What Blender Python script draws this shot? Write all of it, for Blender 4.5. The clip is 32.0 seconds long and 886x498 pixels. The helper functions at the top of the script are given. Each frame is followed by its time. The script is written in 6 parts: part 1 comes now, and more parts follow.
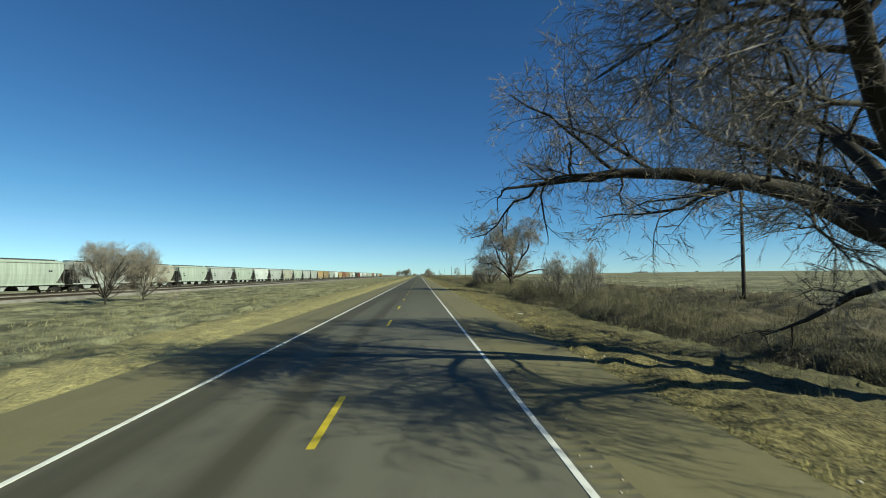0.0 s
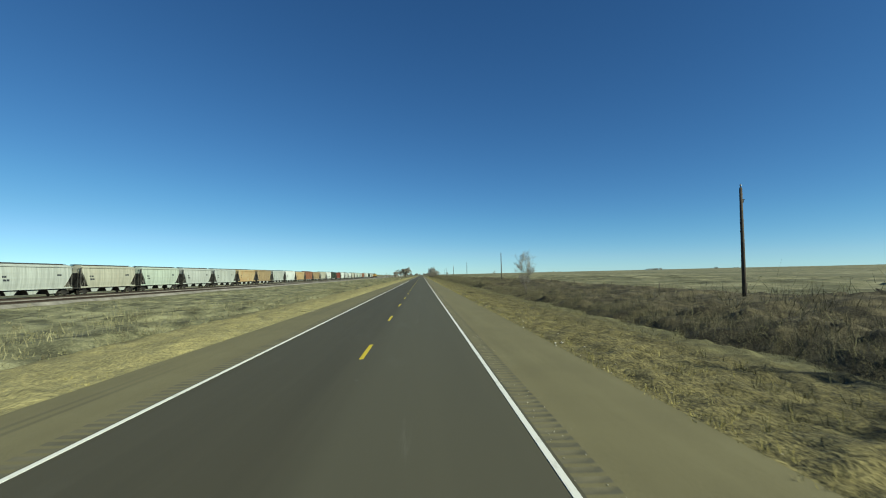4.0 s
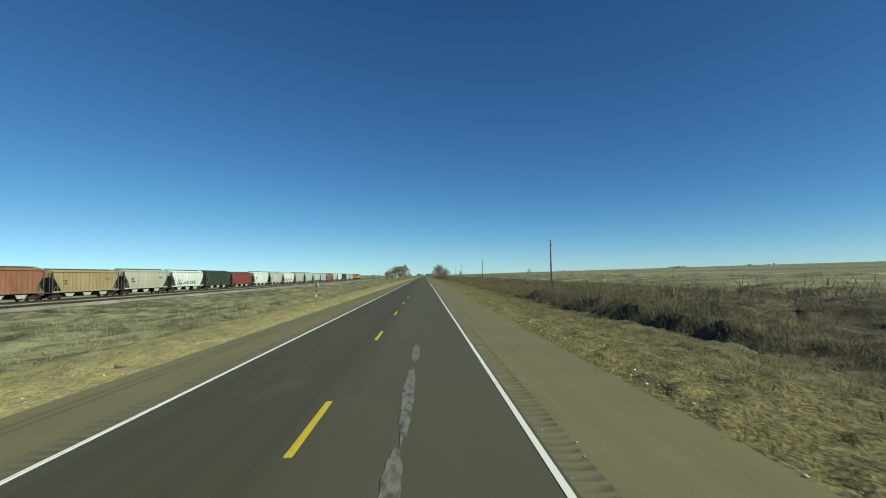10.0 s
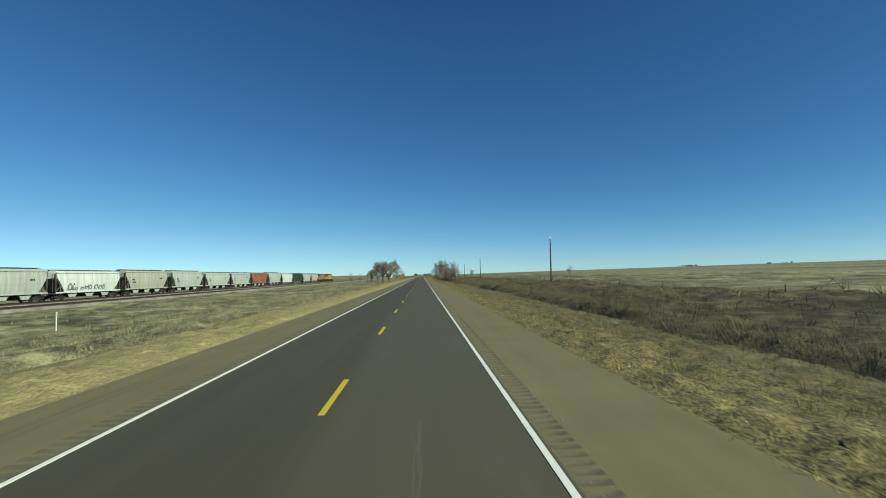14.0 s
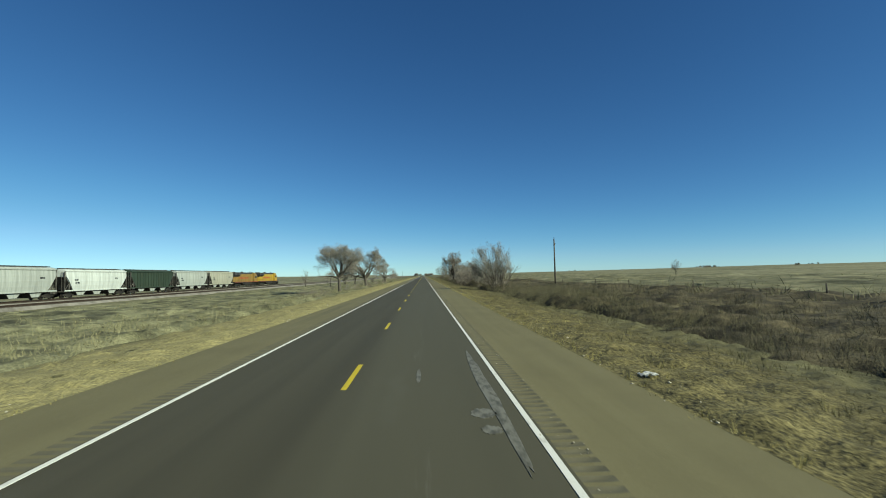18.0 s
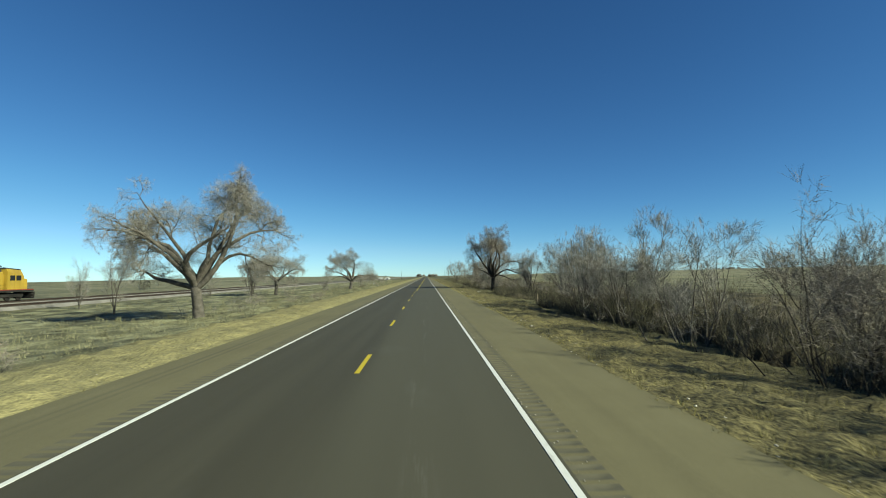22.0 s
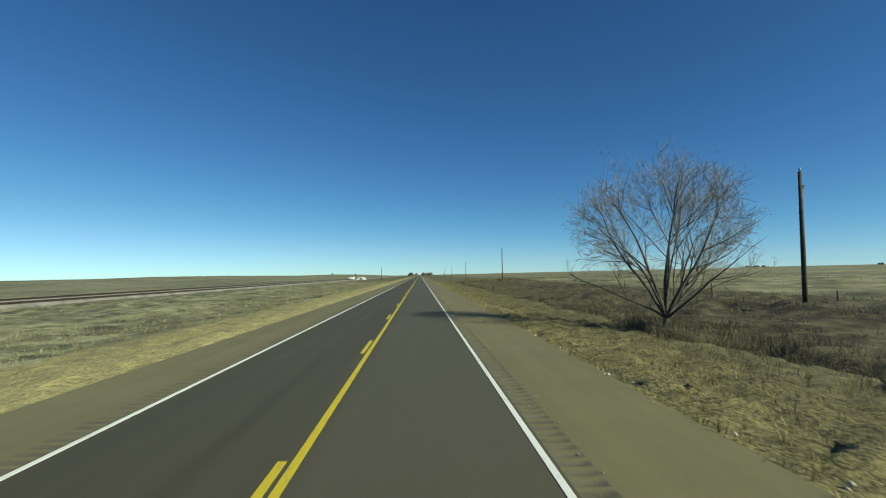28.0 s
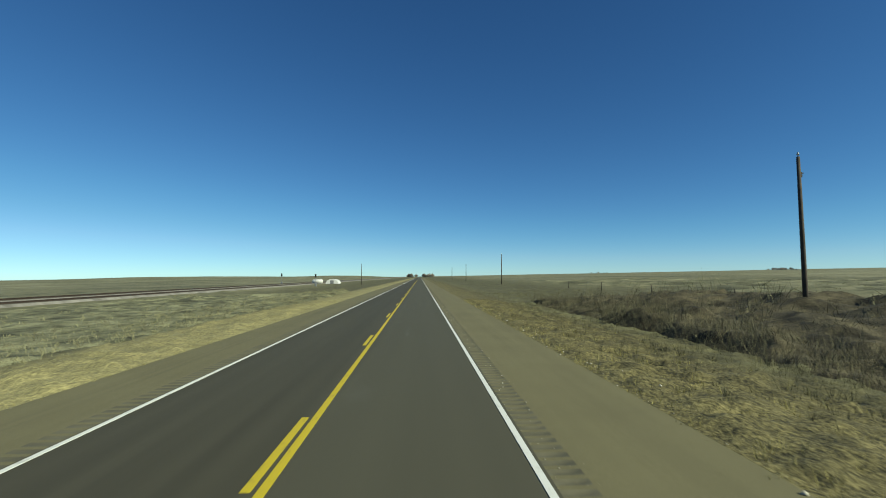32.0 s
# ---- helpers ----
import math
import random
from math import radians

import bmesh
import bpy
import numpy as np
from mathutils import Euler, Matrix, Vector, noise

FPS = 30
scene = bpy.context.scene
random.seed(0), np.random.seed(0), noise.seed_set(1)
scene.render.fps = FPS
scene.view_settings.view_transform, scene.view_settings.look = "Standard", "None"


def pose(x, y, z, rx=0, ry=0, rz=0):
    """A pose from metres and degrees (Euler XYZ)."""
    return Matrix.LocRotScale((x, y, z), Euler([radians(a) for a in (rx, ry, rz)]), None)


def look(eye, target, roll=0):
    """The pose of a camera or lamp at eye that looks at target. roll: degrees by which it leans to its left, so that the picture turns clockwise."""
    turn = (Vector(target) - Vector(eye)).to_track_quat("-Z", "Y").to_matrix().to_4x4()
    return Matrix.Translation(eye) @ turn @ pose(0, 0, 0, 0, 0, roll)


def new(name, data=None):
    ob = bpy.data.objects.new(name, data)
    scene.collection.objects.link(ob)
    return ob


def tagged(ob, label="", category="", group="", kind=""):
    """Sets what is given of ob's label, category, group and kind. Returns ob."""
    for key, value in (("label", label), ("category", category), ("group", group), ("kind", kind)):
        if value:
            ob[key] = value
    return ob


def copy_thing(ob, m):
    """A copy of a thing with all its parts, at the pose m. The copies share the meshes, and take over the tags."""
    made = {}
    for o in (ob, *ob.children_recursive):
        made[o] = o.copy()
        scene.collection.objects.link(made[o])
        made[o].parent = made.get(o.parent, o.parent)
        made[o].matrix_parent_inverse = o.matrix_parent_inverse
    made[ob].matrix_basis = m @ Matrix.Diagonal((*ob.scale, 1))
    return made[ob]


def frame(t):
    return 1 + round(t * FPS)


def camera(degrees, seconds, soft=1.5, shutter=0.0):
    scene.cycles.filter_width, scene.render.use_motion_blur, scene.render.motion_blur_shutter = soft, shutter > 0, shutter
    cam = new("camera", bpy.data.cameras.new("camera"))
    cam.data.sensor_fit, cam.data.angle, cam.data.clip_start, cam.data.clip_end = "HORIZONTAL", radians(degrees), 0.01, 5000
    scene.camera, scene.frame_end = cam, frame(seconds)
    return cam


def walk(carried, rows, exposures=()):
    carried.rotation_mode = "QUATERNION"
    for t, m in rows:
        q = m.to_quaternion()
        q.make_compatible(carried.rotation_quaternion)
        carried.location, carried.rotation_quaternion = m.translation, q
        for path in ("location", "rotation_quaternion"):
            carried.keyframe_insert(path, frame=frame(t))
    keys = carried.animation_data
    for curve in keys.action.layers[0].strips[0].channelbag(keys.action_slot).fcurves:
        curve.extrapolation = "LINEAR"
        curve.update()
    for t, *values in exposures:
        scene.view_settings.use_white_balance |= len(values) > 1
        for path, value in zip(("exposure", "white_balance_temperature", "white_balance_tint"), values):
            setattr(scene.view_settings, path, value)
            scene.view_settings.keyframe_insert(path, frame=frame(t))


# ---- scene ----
# ---- camera and drive ----
# A lorry drives up the right-hand lane at a steady speed; y runs along the road, x = 0 is its centre line.
cam = camera(85.76, 32.0, soft=1.0, shutter=0.05)
SPEED, EYE = 29.933, 2.577
# seconds, metres right of the centre line, pitch, yaw, roll
DRIVE = [
    (0, 1.61, 3.11, -2.81, -0.12),
    (1, 1.70, 3.11, -2.63, -0.08),
    (2, 1.71, 3.27, -2.32, 0.10),
    (3, 1.75, 3.09, -2.52, 0.32),
    (6, 2.12, 3.03, -2.24, 0.92),
    (7, 1.99, 3.26, -1.99, 0.83),
    (8, 1.91, 3.01, -2.45, 0.71),
    (9, 1.99, 3.21, -2.46, 1.01),
    (10, 2.01, 3.09, -2.20, 0.99),
    (11, 1.91, 3.12, -1.94, 0.83),
    (12, 1.77, 3.08, -2.12, 0.69),
    (13, 1.89, 3.05, -2.52, 1.02),
    (14, 1.94, 3.07, -2.50, 1.16),
    (17, 1.85, 3.06, -2.28, 0.96),
    (18, 1.85, 3.08, -2.37, 0.90),
    (19, 1.92, 3.07, -2.39, 0.79),
    (20, 2.02, 3.07, -2.37, 0.87),
    (21, 2.04, 3.12, -2.23, 0.83),
    (22, 1.89, 3.20, -1.97, 0.62),
    (23, 1.82, 3.19, -2.20, 0.55),
    (24, 1.81, 3.11, -2.33, 0.58),
    (25, 1.77, 3.10, -2.34, 0.49),
    (26, 1.74, 3.17, -2.61, 0.44),
    (28.5, 2.01, 3.04, -2.80, 0.55),
    (29, 2.08, 3.18, -2.80, 0.49),
    (30, 2.11, 3.15, -2.54, 0.29),
    (31, 2.06, 3.24, -2.61, 0.26),
    (32, 2.11, 3.24, -2.74, 0.31),
]
EXPOSURE = [(0, 0.1), (3, 0.1), (7, 0.0), (19, 0.0), (21, 0.1), (23, 0.2), (24, 0.16), (25, 0.26), (26, 0.16), (28, 0.02), (32, 0.0)]
walk(cam, [(t, pose(x, SPEED * t, EYE, 90 + p, r, w)) for t, x, p, w, r in DRIVE],
     [(t, e + 0.59, 7100, -10) for t, e in EXPOSURE])

# ---- sky and sun ----
SUN_EL, SUN_AZ = radians(31), radians(121)   # azimuth clockwise from +y: the sun stands right of the road, a little behind
world = bpy.data.worlds.new("sky")
scene.world = world
world.use_nodes = True
wn = world.node_tree
sky = wn.nodes.new("ShaderNodeTexSky")
sky.sky_type, sky.sun_disc = "NISHITA", False
sky.sun_elevation, sky.sun_rotation = SUN_EL, SUN_AZ
sky.altitude, sky.air_density, sky.dust_density, sky.ozone_density = 2200, 0.68, 0.5, 3.0
wn.nodes["Background"].inputs["Strength"].default_value = 0.069
deep = wn.nodes.new("ShaderNodeMix")      # the deep blue of dry high-plains air
deep.data_type, deep.blend_type = "RGBA", "MULTIPLY"
deep.inputs["Factor"].default_value = 1.0
deep.inputs["B"].default_value = (0.63, 0.91, 1.16, 1)
wn.links.new(sky.outputs["Color"], deep.inputs["A"])
# haze takes the blue out of the bright sky low down and leaves the upper sky deeper
low, tint, out = (wn.nodes.new("ShaderNodeVectorMath") for _ in range(3))
low.operation, tint.operation, out.operation = "MINIMUM", "MULTIPLY_ADD", "MULTIPLY"
low.inputs[1].default_value = (2.2, 3.0, 9.0)
tint.inputs[1].default_value, tint.inputs[2].default_value = (0.27, 0.045, -0.03), (0.7, 0.93, 1.2)
wn.links.new(deep.outputs["Result"], low.inputs[0])
wn.links.new(low.outputs[0], tint.inputs[0])
wn.links.new(deep.outputs["Result"], out.inputs[0])
wn.links.new(tint.outputs[0], out.inputs[1])
wn.links.new(out.outputs[0], wn.nodes["Background"].inputs["Color"])
to_sun = Vector((math.cos(SUN_EL) * math.sin(SUN_AZ), math.cos(SUN_EL) * math.cos(SUN_AZ), math.sin(SUN_EL)))
sun = new("sun", bpy.data.lights.new("sun", "SUN"))
sun.data.energy, sun.data.angle, sun.data.color = 5.0, radians(0.53), (1.0, 0.96, 0.85)
sun.matrix_world = look(to_sun * 500, (0, 0, 0))

# ---- materials ----


def shader(name, base, rough=0.8, metal=0.0):
    m = bpy.data.materials.new(name)
    m.use_nodes = True
    n = m.node_tree.nodes
    b = n["Principled BSDF"]
    b.inputs["Base Color"].default_value = (*base, 1)
    b.inputs["Roughness"].default_value = rough
    b.inputs["Metallic"].default_value = metal
    b.inputs["Specular IOR Level"].default_value = 0.25
    return m, m.node_tree, b


def noise_at(tree, scale, detail=4, stretch=(1, 1, 1), rough=0.55, where="Object"):
    tc = tree.nodes.new("ShaderNodeTexCoord")
    mp = tree.nodes.new("ShaderNodeMapping")
    mp.inputs["Scale"].default_value = stretch
    nz = tree.nodes.new("ShaderNodeTexNoise")
    nz.inputs["Scale"].default_value, nz.inputs["Detail"].default_value, nz.inputs["Roughness"].default_value = scale, detail, rough
    tree.links.new(tc.outputs[where], mp.inputs["Vector"])
    tree.links.new(mp.outputs["Vector"], nz.inputs["Vector"])
    return nz.outputs["Fac"]


def ramp(tree, fac, stops):
    r = tree.nodes.new("ShaderNodeValToRGB")
    while len(r.color_ramp.elements) < len(stops):
        r.color_ramp.elements.new(0.5)
    for e, (p, c) in zip(r.color_ramp.elements, stops):
        e.position, e.color = p, (*c, 1)
    tree.links.new(fac, r.inputs["Fac"])
    return r.outputs["Color"]


def mix(tree, fac, a, b, kind="MIX"):
    m = tree.nodes.new("ShaderNodeMix")
    m.data_type, m.blend_type = "RGBA", kind
    for sock, v in ((m.inputs["Factor"], fac), (m.inputs["A"], a), (m.inputs["B"], b)):
        if isinstance(v, (int, float)):
            sock.default_value = v
        elif isinstance(v, tuple):
            sock.default_value = (*v, 1)
        else:
            tree.links.new(v, sock)
    return m.outputs["Result"]


def bump(tree, b, height, strength, dist):
    n = tree.nodes.new("ShaderNodeBump")
    n.inputs["Strength"].default_value, n.inputs["Distance"].default_value = strength, dist
    tree.links.new(height, n.inputs["Height"])
    tree.links.new(n.outputs["Normal"], b.inputs["Normal"])


def x_of(tree, where="Object"):
    tc = tree.nodes.new("ShaderNodeTexCoord")
    sp = tree.nodes.new("ShaderNodeSeparateXYZ")
    tree.links.new(tc.outputs[where], sp.inputs["Vector"])
    return sp


def calc(tree, op, a, b=0.0, c=0.0):
    m = tree.nodes.new("ShaderNodeMath")
    m.operation = op
    for i, v in enumerate((a, b, c)):
        if isinstance(v, (int, float)):
            m.inputs[i].default_value = v
        else:
            tree.links.new(v, m.inputs[i])
    return m.outputs[0]


def spread(tree, v, lo, hi):
    m = tree.nodes.new("ShaderNodeMapRange")
    m.inputs["From Min"].default_value, m.inputs["From Max"].default_value = lo, hi
    tree.links.new(v, m.inputs["Value"])
    return m.outputs["Result"]


def varied(name, a, b, rough=0.8, scale=3.0, fine=40.0, metal=0.0, rel=0.3, dist=0.01, where="Object"):
    """Two colours mixed by a coarse and a fine noise, with a little relief."""
    m, t, s = shader(name, a, rough, metal)
    c, f = noise_at(t, scale, where=where), noise_at(t, fine, 3, where=where)
    k = calc(t, "ADD", calc(t, "MULTIPLY", spread(t, c, 0.3, 0.7), 0.65), calc(t, "MULTIPLY", f, 0.35))
    t.links.new(ramp(t, k, [(0.2, a), (0.85, b)]), s.inputs["Base Color"])
    bump(t, s, f, rel, dist)
    return m


def islands(name, cols, rough=0.9):
    """Blades and clumps: each one takes its own colour out of a few."""
    m, t, s = shader(name, cols[0], rough)
    g = t.nodes.new("ShaderNodeNewGeometry")
    n = len(cols)
    base = ramp(t, g.outputs["Random Per Island"], [(i / (n - 1), c) for i, c in enumerate(cols)])
    patch = noise_at(t, 0.5, 3)
    big = ramp(t, patch, [(0.3, (0.72, 0.72, 0.74)), (0.7, (1.15, 1.12, 1.05))])
    t.links.new(mix(t, 1.0, base, big, "MULTIPLY"), s.inputs["Base Color"])
    return m


def make_asphalt():
    m, t, s = shader("asphalt", (0.0311, 0.0319, 0.0319), 0.78)
    sp = x_of(t)
    fine = noise_at(t, 60, 2)
    streak = noise_at(t, 1.0, 4, (1.6, 0.035, 1))
    blot = noise_at(t, 0.5, 4, (1, 0.3, 1))
    c = ramp(t, calc(t, "ADD", calc(t, "MULTIPLY", streak, 0.6), calc(t, "MULTIPLY", fine, 0.4)),
             [(0.3, (0.0394, 0.0361, 0.0245)), (0.7, (0.0609, 0.0560, 0.0378))])
    # the right-hand lane is paler from wear, most of all along its wheel paths
    lane = spread(t, calc(t, "ADD", sp.outputs["X"], calc(t, "MULTIPLY", streak, 0.5)), 0.0, 0.9)
    c = mix(t, calc(t, "MULTIPLY", lane, 0.55), c, (0.0747, 0.0709, 0.0496))
    # an older, browner surface lies at the start, up to a cross joint
    old = spread(t, sp.outputs["Y"], 66.0, 24.0)
    c = mix(t, calc(t, "MULTIPLY", calc(t, "MULTIPLY", old, lane), 0.7), c, (0.1175, 0.1135, 0.0876))
    bands = calc(t, "MAXIMUM", spread(t, calc(t, "ABSOLUTE", calc(t, "ADD", sp.outputs["X"], calc(t, "MULTIPLY_ADD", streak, 0.6, 2.6))), 0.75, 0.3),
                 spread(t, calc(t, "ABSOLUTE", calc(t, "ADD", sp.outputs["X"], calc(t, "MULTIPLY_ADD", streak, 0.6, 0.6))), 0.5, 0.2))
    left_old = calc(t, "MULTIPLY", calc(t, "MULTIPLY", old, calc(t, "SUBTRACT", 1.0, lane)), calc(t, "SUBTRACT", 1.0, bands))
    c = mix(t, calc(t, "MULTIPLY", left_old, 0.6), c, (0.1175, 0.1135, 0.0876))
    worn = ramp(t, noise_at(t, 0.9, 5, (1, 0.5, 1)), [(0.5, (0, 0, 0)), (0.68, (1, 1, 1))])
    c = mix(t, calc(t, "MULTIPLY", calc(t, "MULTIPLY", old, worn), 0.5), c, (0.0518, 0.0496, 0.0401))
    pale = ramp(t, blot, [(0.62, (0, 0, 0)), (0.74, (1, 1, 1))])
    c = mix(t, calc(t, "MULTIPLY", pale, 0.12), c, (0.1382, 0.1418, 0.1261))
    # pale scuffs along the middle of the right-hand lane, and small scattered patches
    mid = spread(t, calc(t, "ABSOLUTE", calc(t, "SUBTRACT", calc(t, "ADD", sp.outputs["X"], calc(t, "MULTIPLY", noise_at(t, 0.06, 2), 1.6)), 2.5)), 0.28, 0.05)
    scuff = ramp(t, noise_at(t, 1.0, 6, (3.0, 0.16, 1), 0.7), [(0.56, (0, 0, 0)), (0.66, (1, 1, 1))])
    c = mix(t, calc(t, "MULTIPLY", calc(t, "MULTIPLY", mid, scuff), 0.2), c, (0.1935, 0.1950, 0.1780))
    spot = ramp(t, noise_at(t, 2.2, 5, (1, 0.45, 1)), [(0.73, (0, 0, 0)), (0.77, (1, 1, 1))])
    c = mix(t, calc(t, "MULTIPLY", calc(t, "MULTIPLY", spot, lane), 0.35), c, (0.1935, 0.1950, 0.1780))
    t.links.new(c, s.inputs["Base Color"])
    bump(t, s, fine, 0.35, 0.006)
    return m


def make_ground():
    m, t, s = shader("prairie", (0.144, 0.1224, 0.0648), 0.95)
    sp = x_of(t)
    wob = noise_at(t, 0.12, 4)
    fine = noise_at(t, 2.2, 5)
    streak = noise_at(t, 0.8, 4, (1.2, 0.08, 1))
    xw = calc(t, "ADD", calc(t, "ABSOLUTE", sp.outputs["X"]), calc(t, "MULTIPLY_ADD", wob, 5.0, -2.5))
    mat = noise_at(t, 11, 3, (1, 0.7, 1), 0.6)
    # the dark stop paints in litter and the shade of pits between tussocks
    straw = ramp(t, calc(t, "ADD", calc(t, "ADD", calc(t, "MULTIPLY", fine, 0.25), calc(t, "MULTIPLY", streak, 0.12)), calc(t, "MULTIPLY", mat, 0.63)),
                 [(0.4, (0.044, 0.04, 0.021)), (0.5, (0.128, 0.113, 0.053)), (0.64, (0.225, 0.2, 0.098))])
    drift = ramp(t, noise_at(t, 1.3, 4, (1, 0.7, 1)), [(0.34, (0.72, 0.72, 0.7)), (0.66, (1.25, 1.24, 1.2))])
    straw = mix(t, 1.0, straw, drift, "MULTIPLY")
    away = spread(t, xw, 7.5, 13.0)      # short bright straw beside the pavement, duller growth farther out
    straw = mix(t, 1.0, straw, ramp(t, away, [(0.0, (0.84, 0.82, 0.79)), (1.0, (0.56, 0.55, 0.54))]), "MULTIPLY")
    front_lit = spread(t, sp.outputs["X"], 2.0, -2.0)       # the left-hand verge's front-lit brightness is put into its colour
    straw = mix(t, front_lit, straw, mix(t, 0.5, mix(t, 1.0, straw, (2.5, 2.5, 2.32), "MULTIPLY"), (0.2304, 0.2102, 0.1116)))
    lump = noise_at(t, 0.75, 4)
    brush = ramp(t, calc(t, "ADD", calc(t, "ADD", calc(t, "MULTIPLY", fine, 0.3), calc(t, "MULTIPLY", wob, 0.2)), calc(t, "MULTIPLY", lump, 0.5)),
                 [(0.36, (0.0432, 0.0396, 0.0216)), (0.5, (0.0864, 0.0806, 0.0418)), (0.66, (0.144, 0.1354, 0.072))])
    wide = noise_at(t, 0.012, 5, (1.0, 0.5, 1))
    speck = noise_at(t, 0.3, 4, (1.0, 0.8, 1), 0.65)
    plain = ramp(t, calc(t, "ADD", calc(t, "MULTIPLY", wide, 0.4), calc(t, "MULTIPLY", speck, 0.6)),
                 [(0.38, (0.052, 0.052, 0.030)), (0.5, (0.136, 0.130, 0.078)), (0.62, (0.236, 0.223, 0.140))])
    c = mix(t, spread(t, xw, 11.5, 14.5), straw, brush)
    c = mix(t, spread(t, xw, 32.0, 60.0), c, plain)
    t.links.new(c, s.inputs["Base Color"])
    bump(t, s, calc(t, "ADD", fine, calc(t, "MULTIPLY", mat, 0.5)), 0.9, 0.1)
    return m


ASPHALT, PRAIRIE = make_asphalt(), make_ground()


def make_shoulder():
    m, t, s = shader("shoulder_surface", (0.1382, 0.1206, 0.0890), 0.88)
    fine, streak, blot = noise_at(t, 70, 2), noise_at(t, 1.0, 4, (1.8, 0.05, 1)), noise_at(t, 0.35, 4)
    k = calc(t, "ADD", calc(t, "MULTIPLY", streak, 0.5), calc(t, "MULTIPLY", blot, 0.5))
    c = ramp(t, k, [(0.32, (0.0981, 0.0865, 0.0459)), (0.55, (0.1313, 0.1170, 0.0623)), (0.75, (0.1590, 0.1440, 0.0801))])
    c = mix(t, 0.4, c, ramp(t, fine, [(0.35, (0.0795, 0.0709, 0.0393)), (0.7, (0.1797, 0.1631, 0.0979))]))
    # a pair of tyre marks along the left-hand shoulder
    sp = x_of(t)
    xw = calc(t, "ADD", sp.outputs["X"], calc(t, "MULTIPLY", noise_at(t, 0.02, 2, (0, 1, 0)), 1.4))
    for at in (4.75, 4.45):
        tyre = spread(t, calc(t, "ABSOLUTE", calc(t, "ADD", xw, at)), 0.1, 0.03)
        c = mix(t, calc(t, "MULTIPLY", calc(t, "MULTIPLY", tyre, spread(t, noise_at(t, 0.03, 3, (0, 1, 0)), 0.45, 0.6)), 0.5), c, (0.0588, 0.0554, 0.0371))
    t.links.new(c, s.inputs["Base Color"])
    bump(t, s, fine, 0.4, 0.008)
    return m


SHOULDER = make_shoulder()
RUMBLE = varied("milled_asphalt", (0.074, 0.069, 0.048), (0.118, 0.108, 0.072), 0.85, 1.5, 50)


def make_paint(name, col, dirt, worn=(0.56, 0.74, 0.6)):
    m, t, s = shader(name, col, 0.6)
    w = ramp(t, noise_at(t, 7, 5, (1, 0.35, 1)), [(worn[0], (0, 0, 0)), (worn[1], (1, 1, 1))])
    c = mix(t, calc(t, "MULTIPLY", w, worn[2]), col, dirt)
    t.links.new(c, s.inputs["Base Color"])
    return m


WHITE_LINE = make_paint("white_road_paint", (0.576, 0.576, 0.5544), (0.2592, 0.252, 0.2232))
YELLOW_LINE = make_paint("yellow_road_paint", (0.432, 0.3384, 0.0252), (0.1872, 0.1584, 0.0504))
STRAW = islands("straw_grass", [(0.163, 0.144, 0.055), (0.285, 0.254, 0.102), (0.221, 0.197, 0.071), (0.356, 0.325, 0.156), (0.128, 0.119, 0.047)])
MUTED = islands("muted_grass", [(0.086, 0.081, 0.042), (0.148, 0.139, 0.072), (0.112, 0.108, 0.056), (0.178, 0.168, 0.097), (0.071, 0.071, 0.036)])
BRUSH = islands("dry_brush", [(0.070, 0.064, 0.040), (0.129, 0.120, 0.074), (0.098, 0.089, 0.055), (0.170, 0.158, 0.101), (0.110, 0.108, 0.064)])
SAGE = islands("grey_green_brush", [(0.132, 0.129, 0.074), (0.202, 0.195, 0.115), (0.166, 0.160, 0.095), (0.252, 0.239, 0.146), (0.142, 0.151, 0.084)])


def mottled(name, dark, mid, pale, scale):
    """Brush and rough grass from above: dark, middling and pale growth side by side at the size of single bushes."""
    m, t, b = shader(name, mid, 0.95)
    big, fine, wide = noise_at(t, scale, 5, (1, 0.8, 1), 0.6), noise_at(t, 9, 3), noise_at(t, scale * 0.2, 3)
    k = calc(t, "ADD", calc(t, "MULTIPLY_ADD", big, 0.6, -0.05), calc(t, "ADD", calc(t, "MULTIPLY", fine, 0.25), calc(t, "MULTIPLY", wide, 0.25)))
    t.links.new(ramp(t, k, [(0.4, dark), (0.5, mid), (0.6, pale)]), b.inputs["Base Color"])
    bump(t, b, fine, 0.8, 0.08)
    return m


# brush_mass: dark bark brown, with the shade between the stems put into the colour
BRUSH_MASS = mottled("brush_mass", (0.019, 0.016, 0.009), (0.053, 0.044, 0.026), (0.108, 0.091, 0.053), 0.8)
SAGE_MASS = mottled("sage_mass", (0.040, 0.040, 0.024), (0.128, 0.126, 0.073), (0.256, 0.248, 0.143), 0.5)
FIELD = mottled("field_cover", (0.043, 0.044, 0.024), (0.120, 0.116, 0.067), (0.240, 0.226, 0.139), 0.12)
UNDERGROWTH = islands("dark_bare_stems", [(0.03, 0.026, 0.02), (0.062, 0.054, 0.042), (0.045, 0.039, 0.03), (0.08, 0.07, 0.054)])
BARK = varied("grey_brown_bark", (0.018, 0.0155, 0.013), (0.05, 0.043, 0.036), 0.92, 2.5, 18, rel=0.8, dist=0.03)
PALE_BARK = varied("pale_grey_bark", (0.05, 0.044, 0.037), (0.125, 0.112, 0.095), 0.92, 2.5, 18, rel=0.8, dist=0.03)
TWIG = islands("bare_twigs", [(0.135, 0.118, 0.1), (0.25, 0.222, 0.19), (0.19, 0.166, 0.142), (0.3, 0.27, 0.235)])
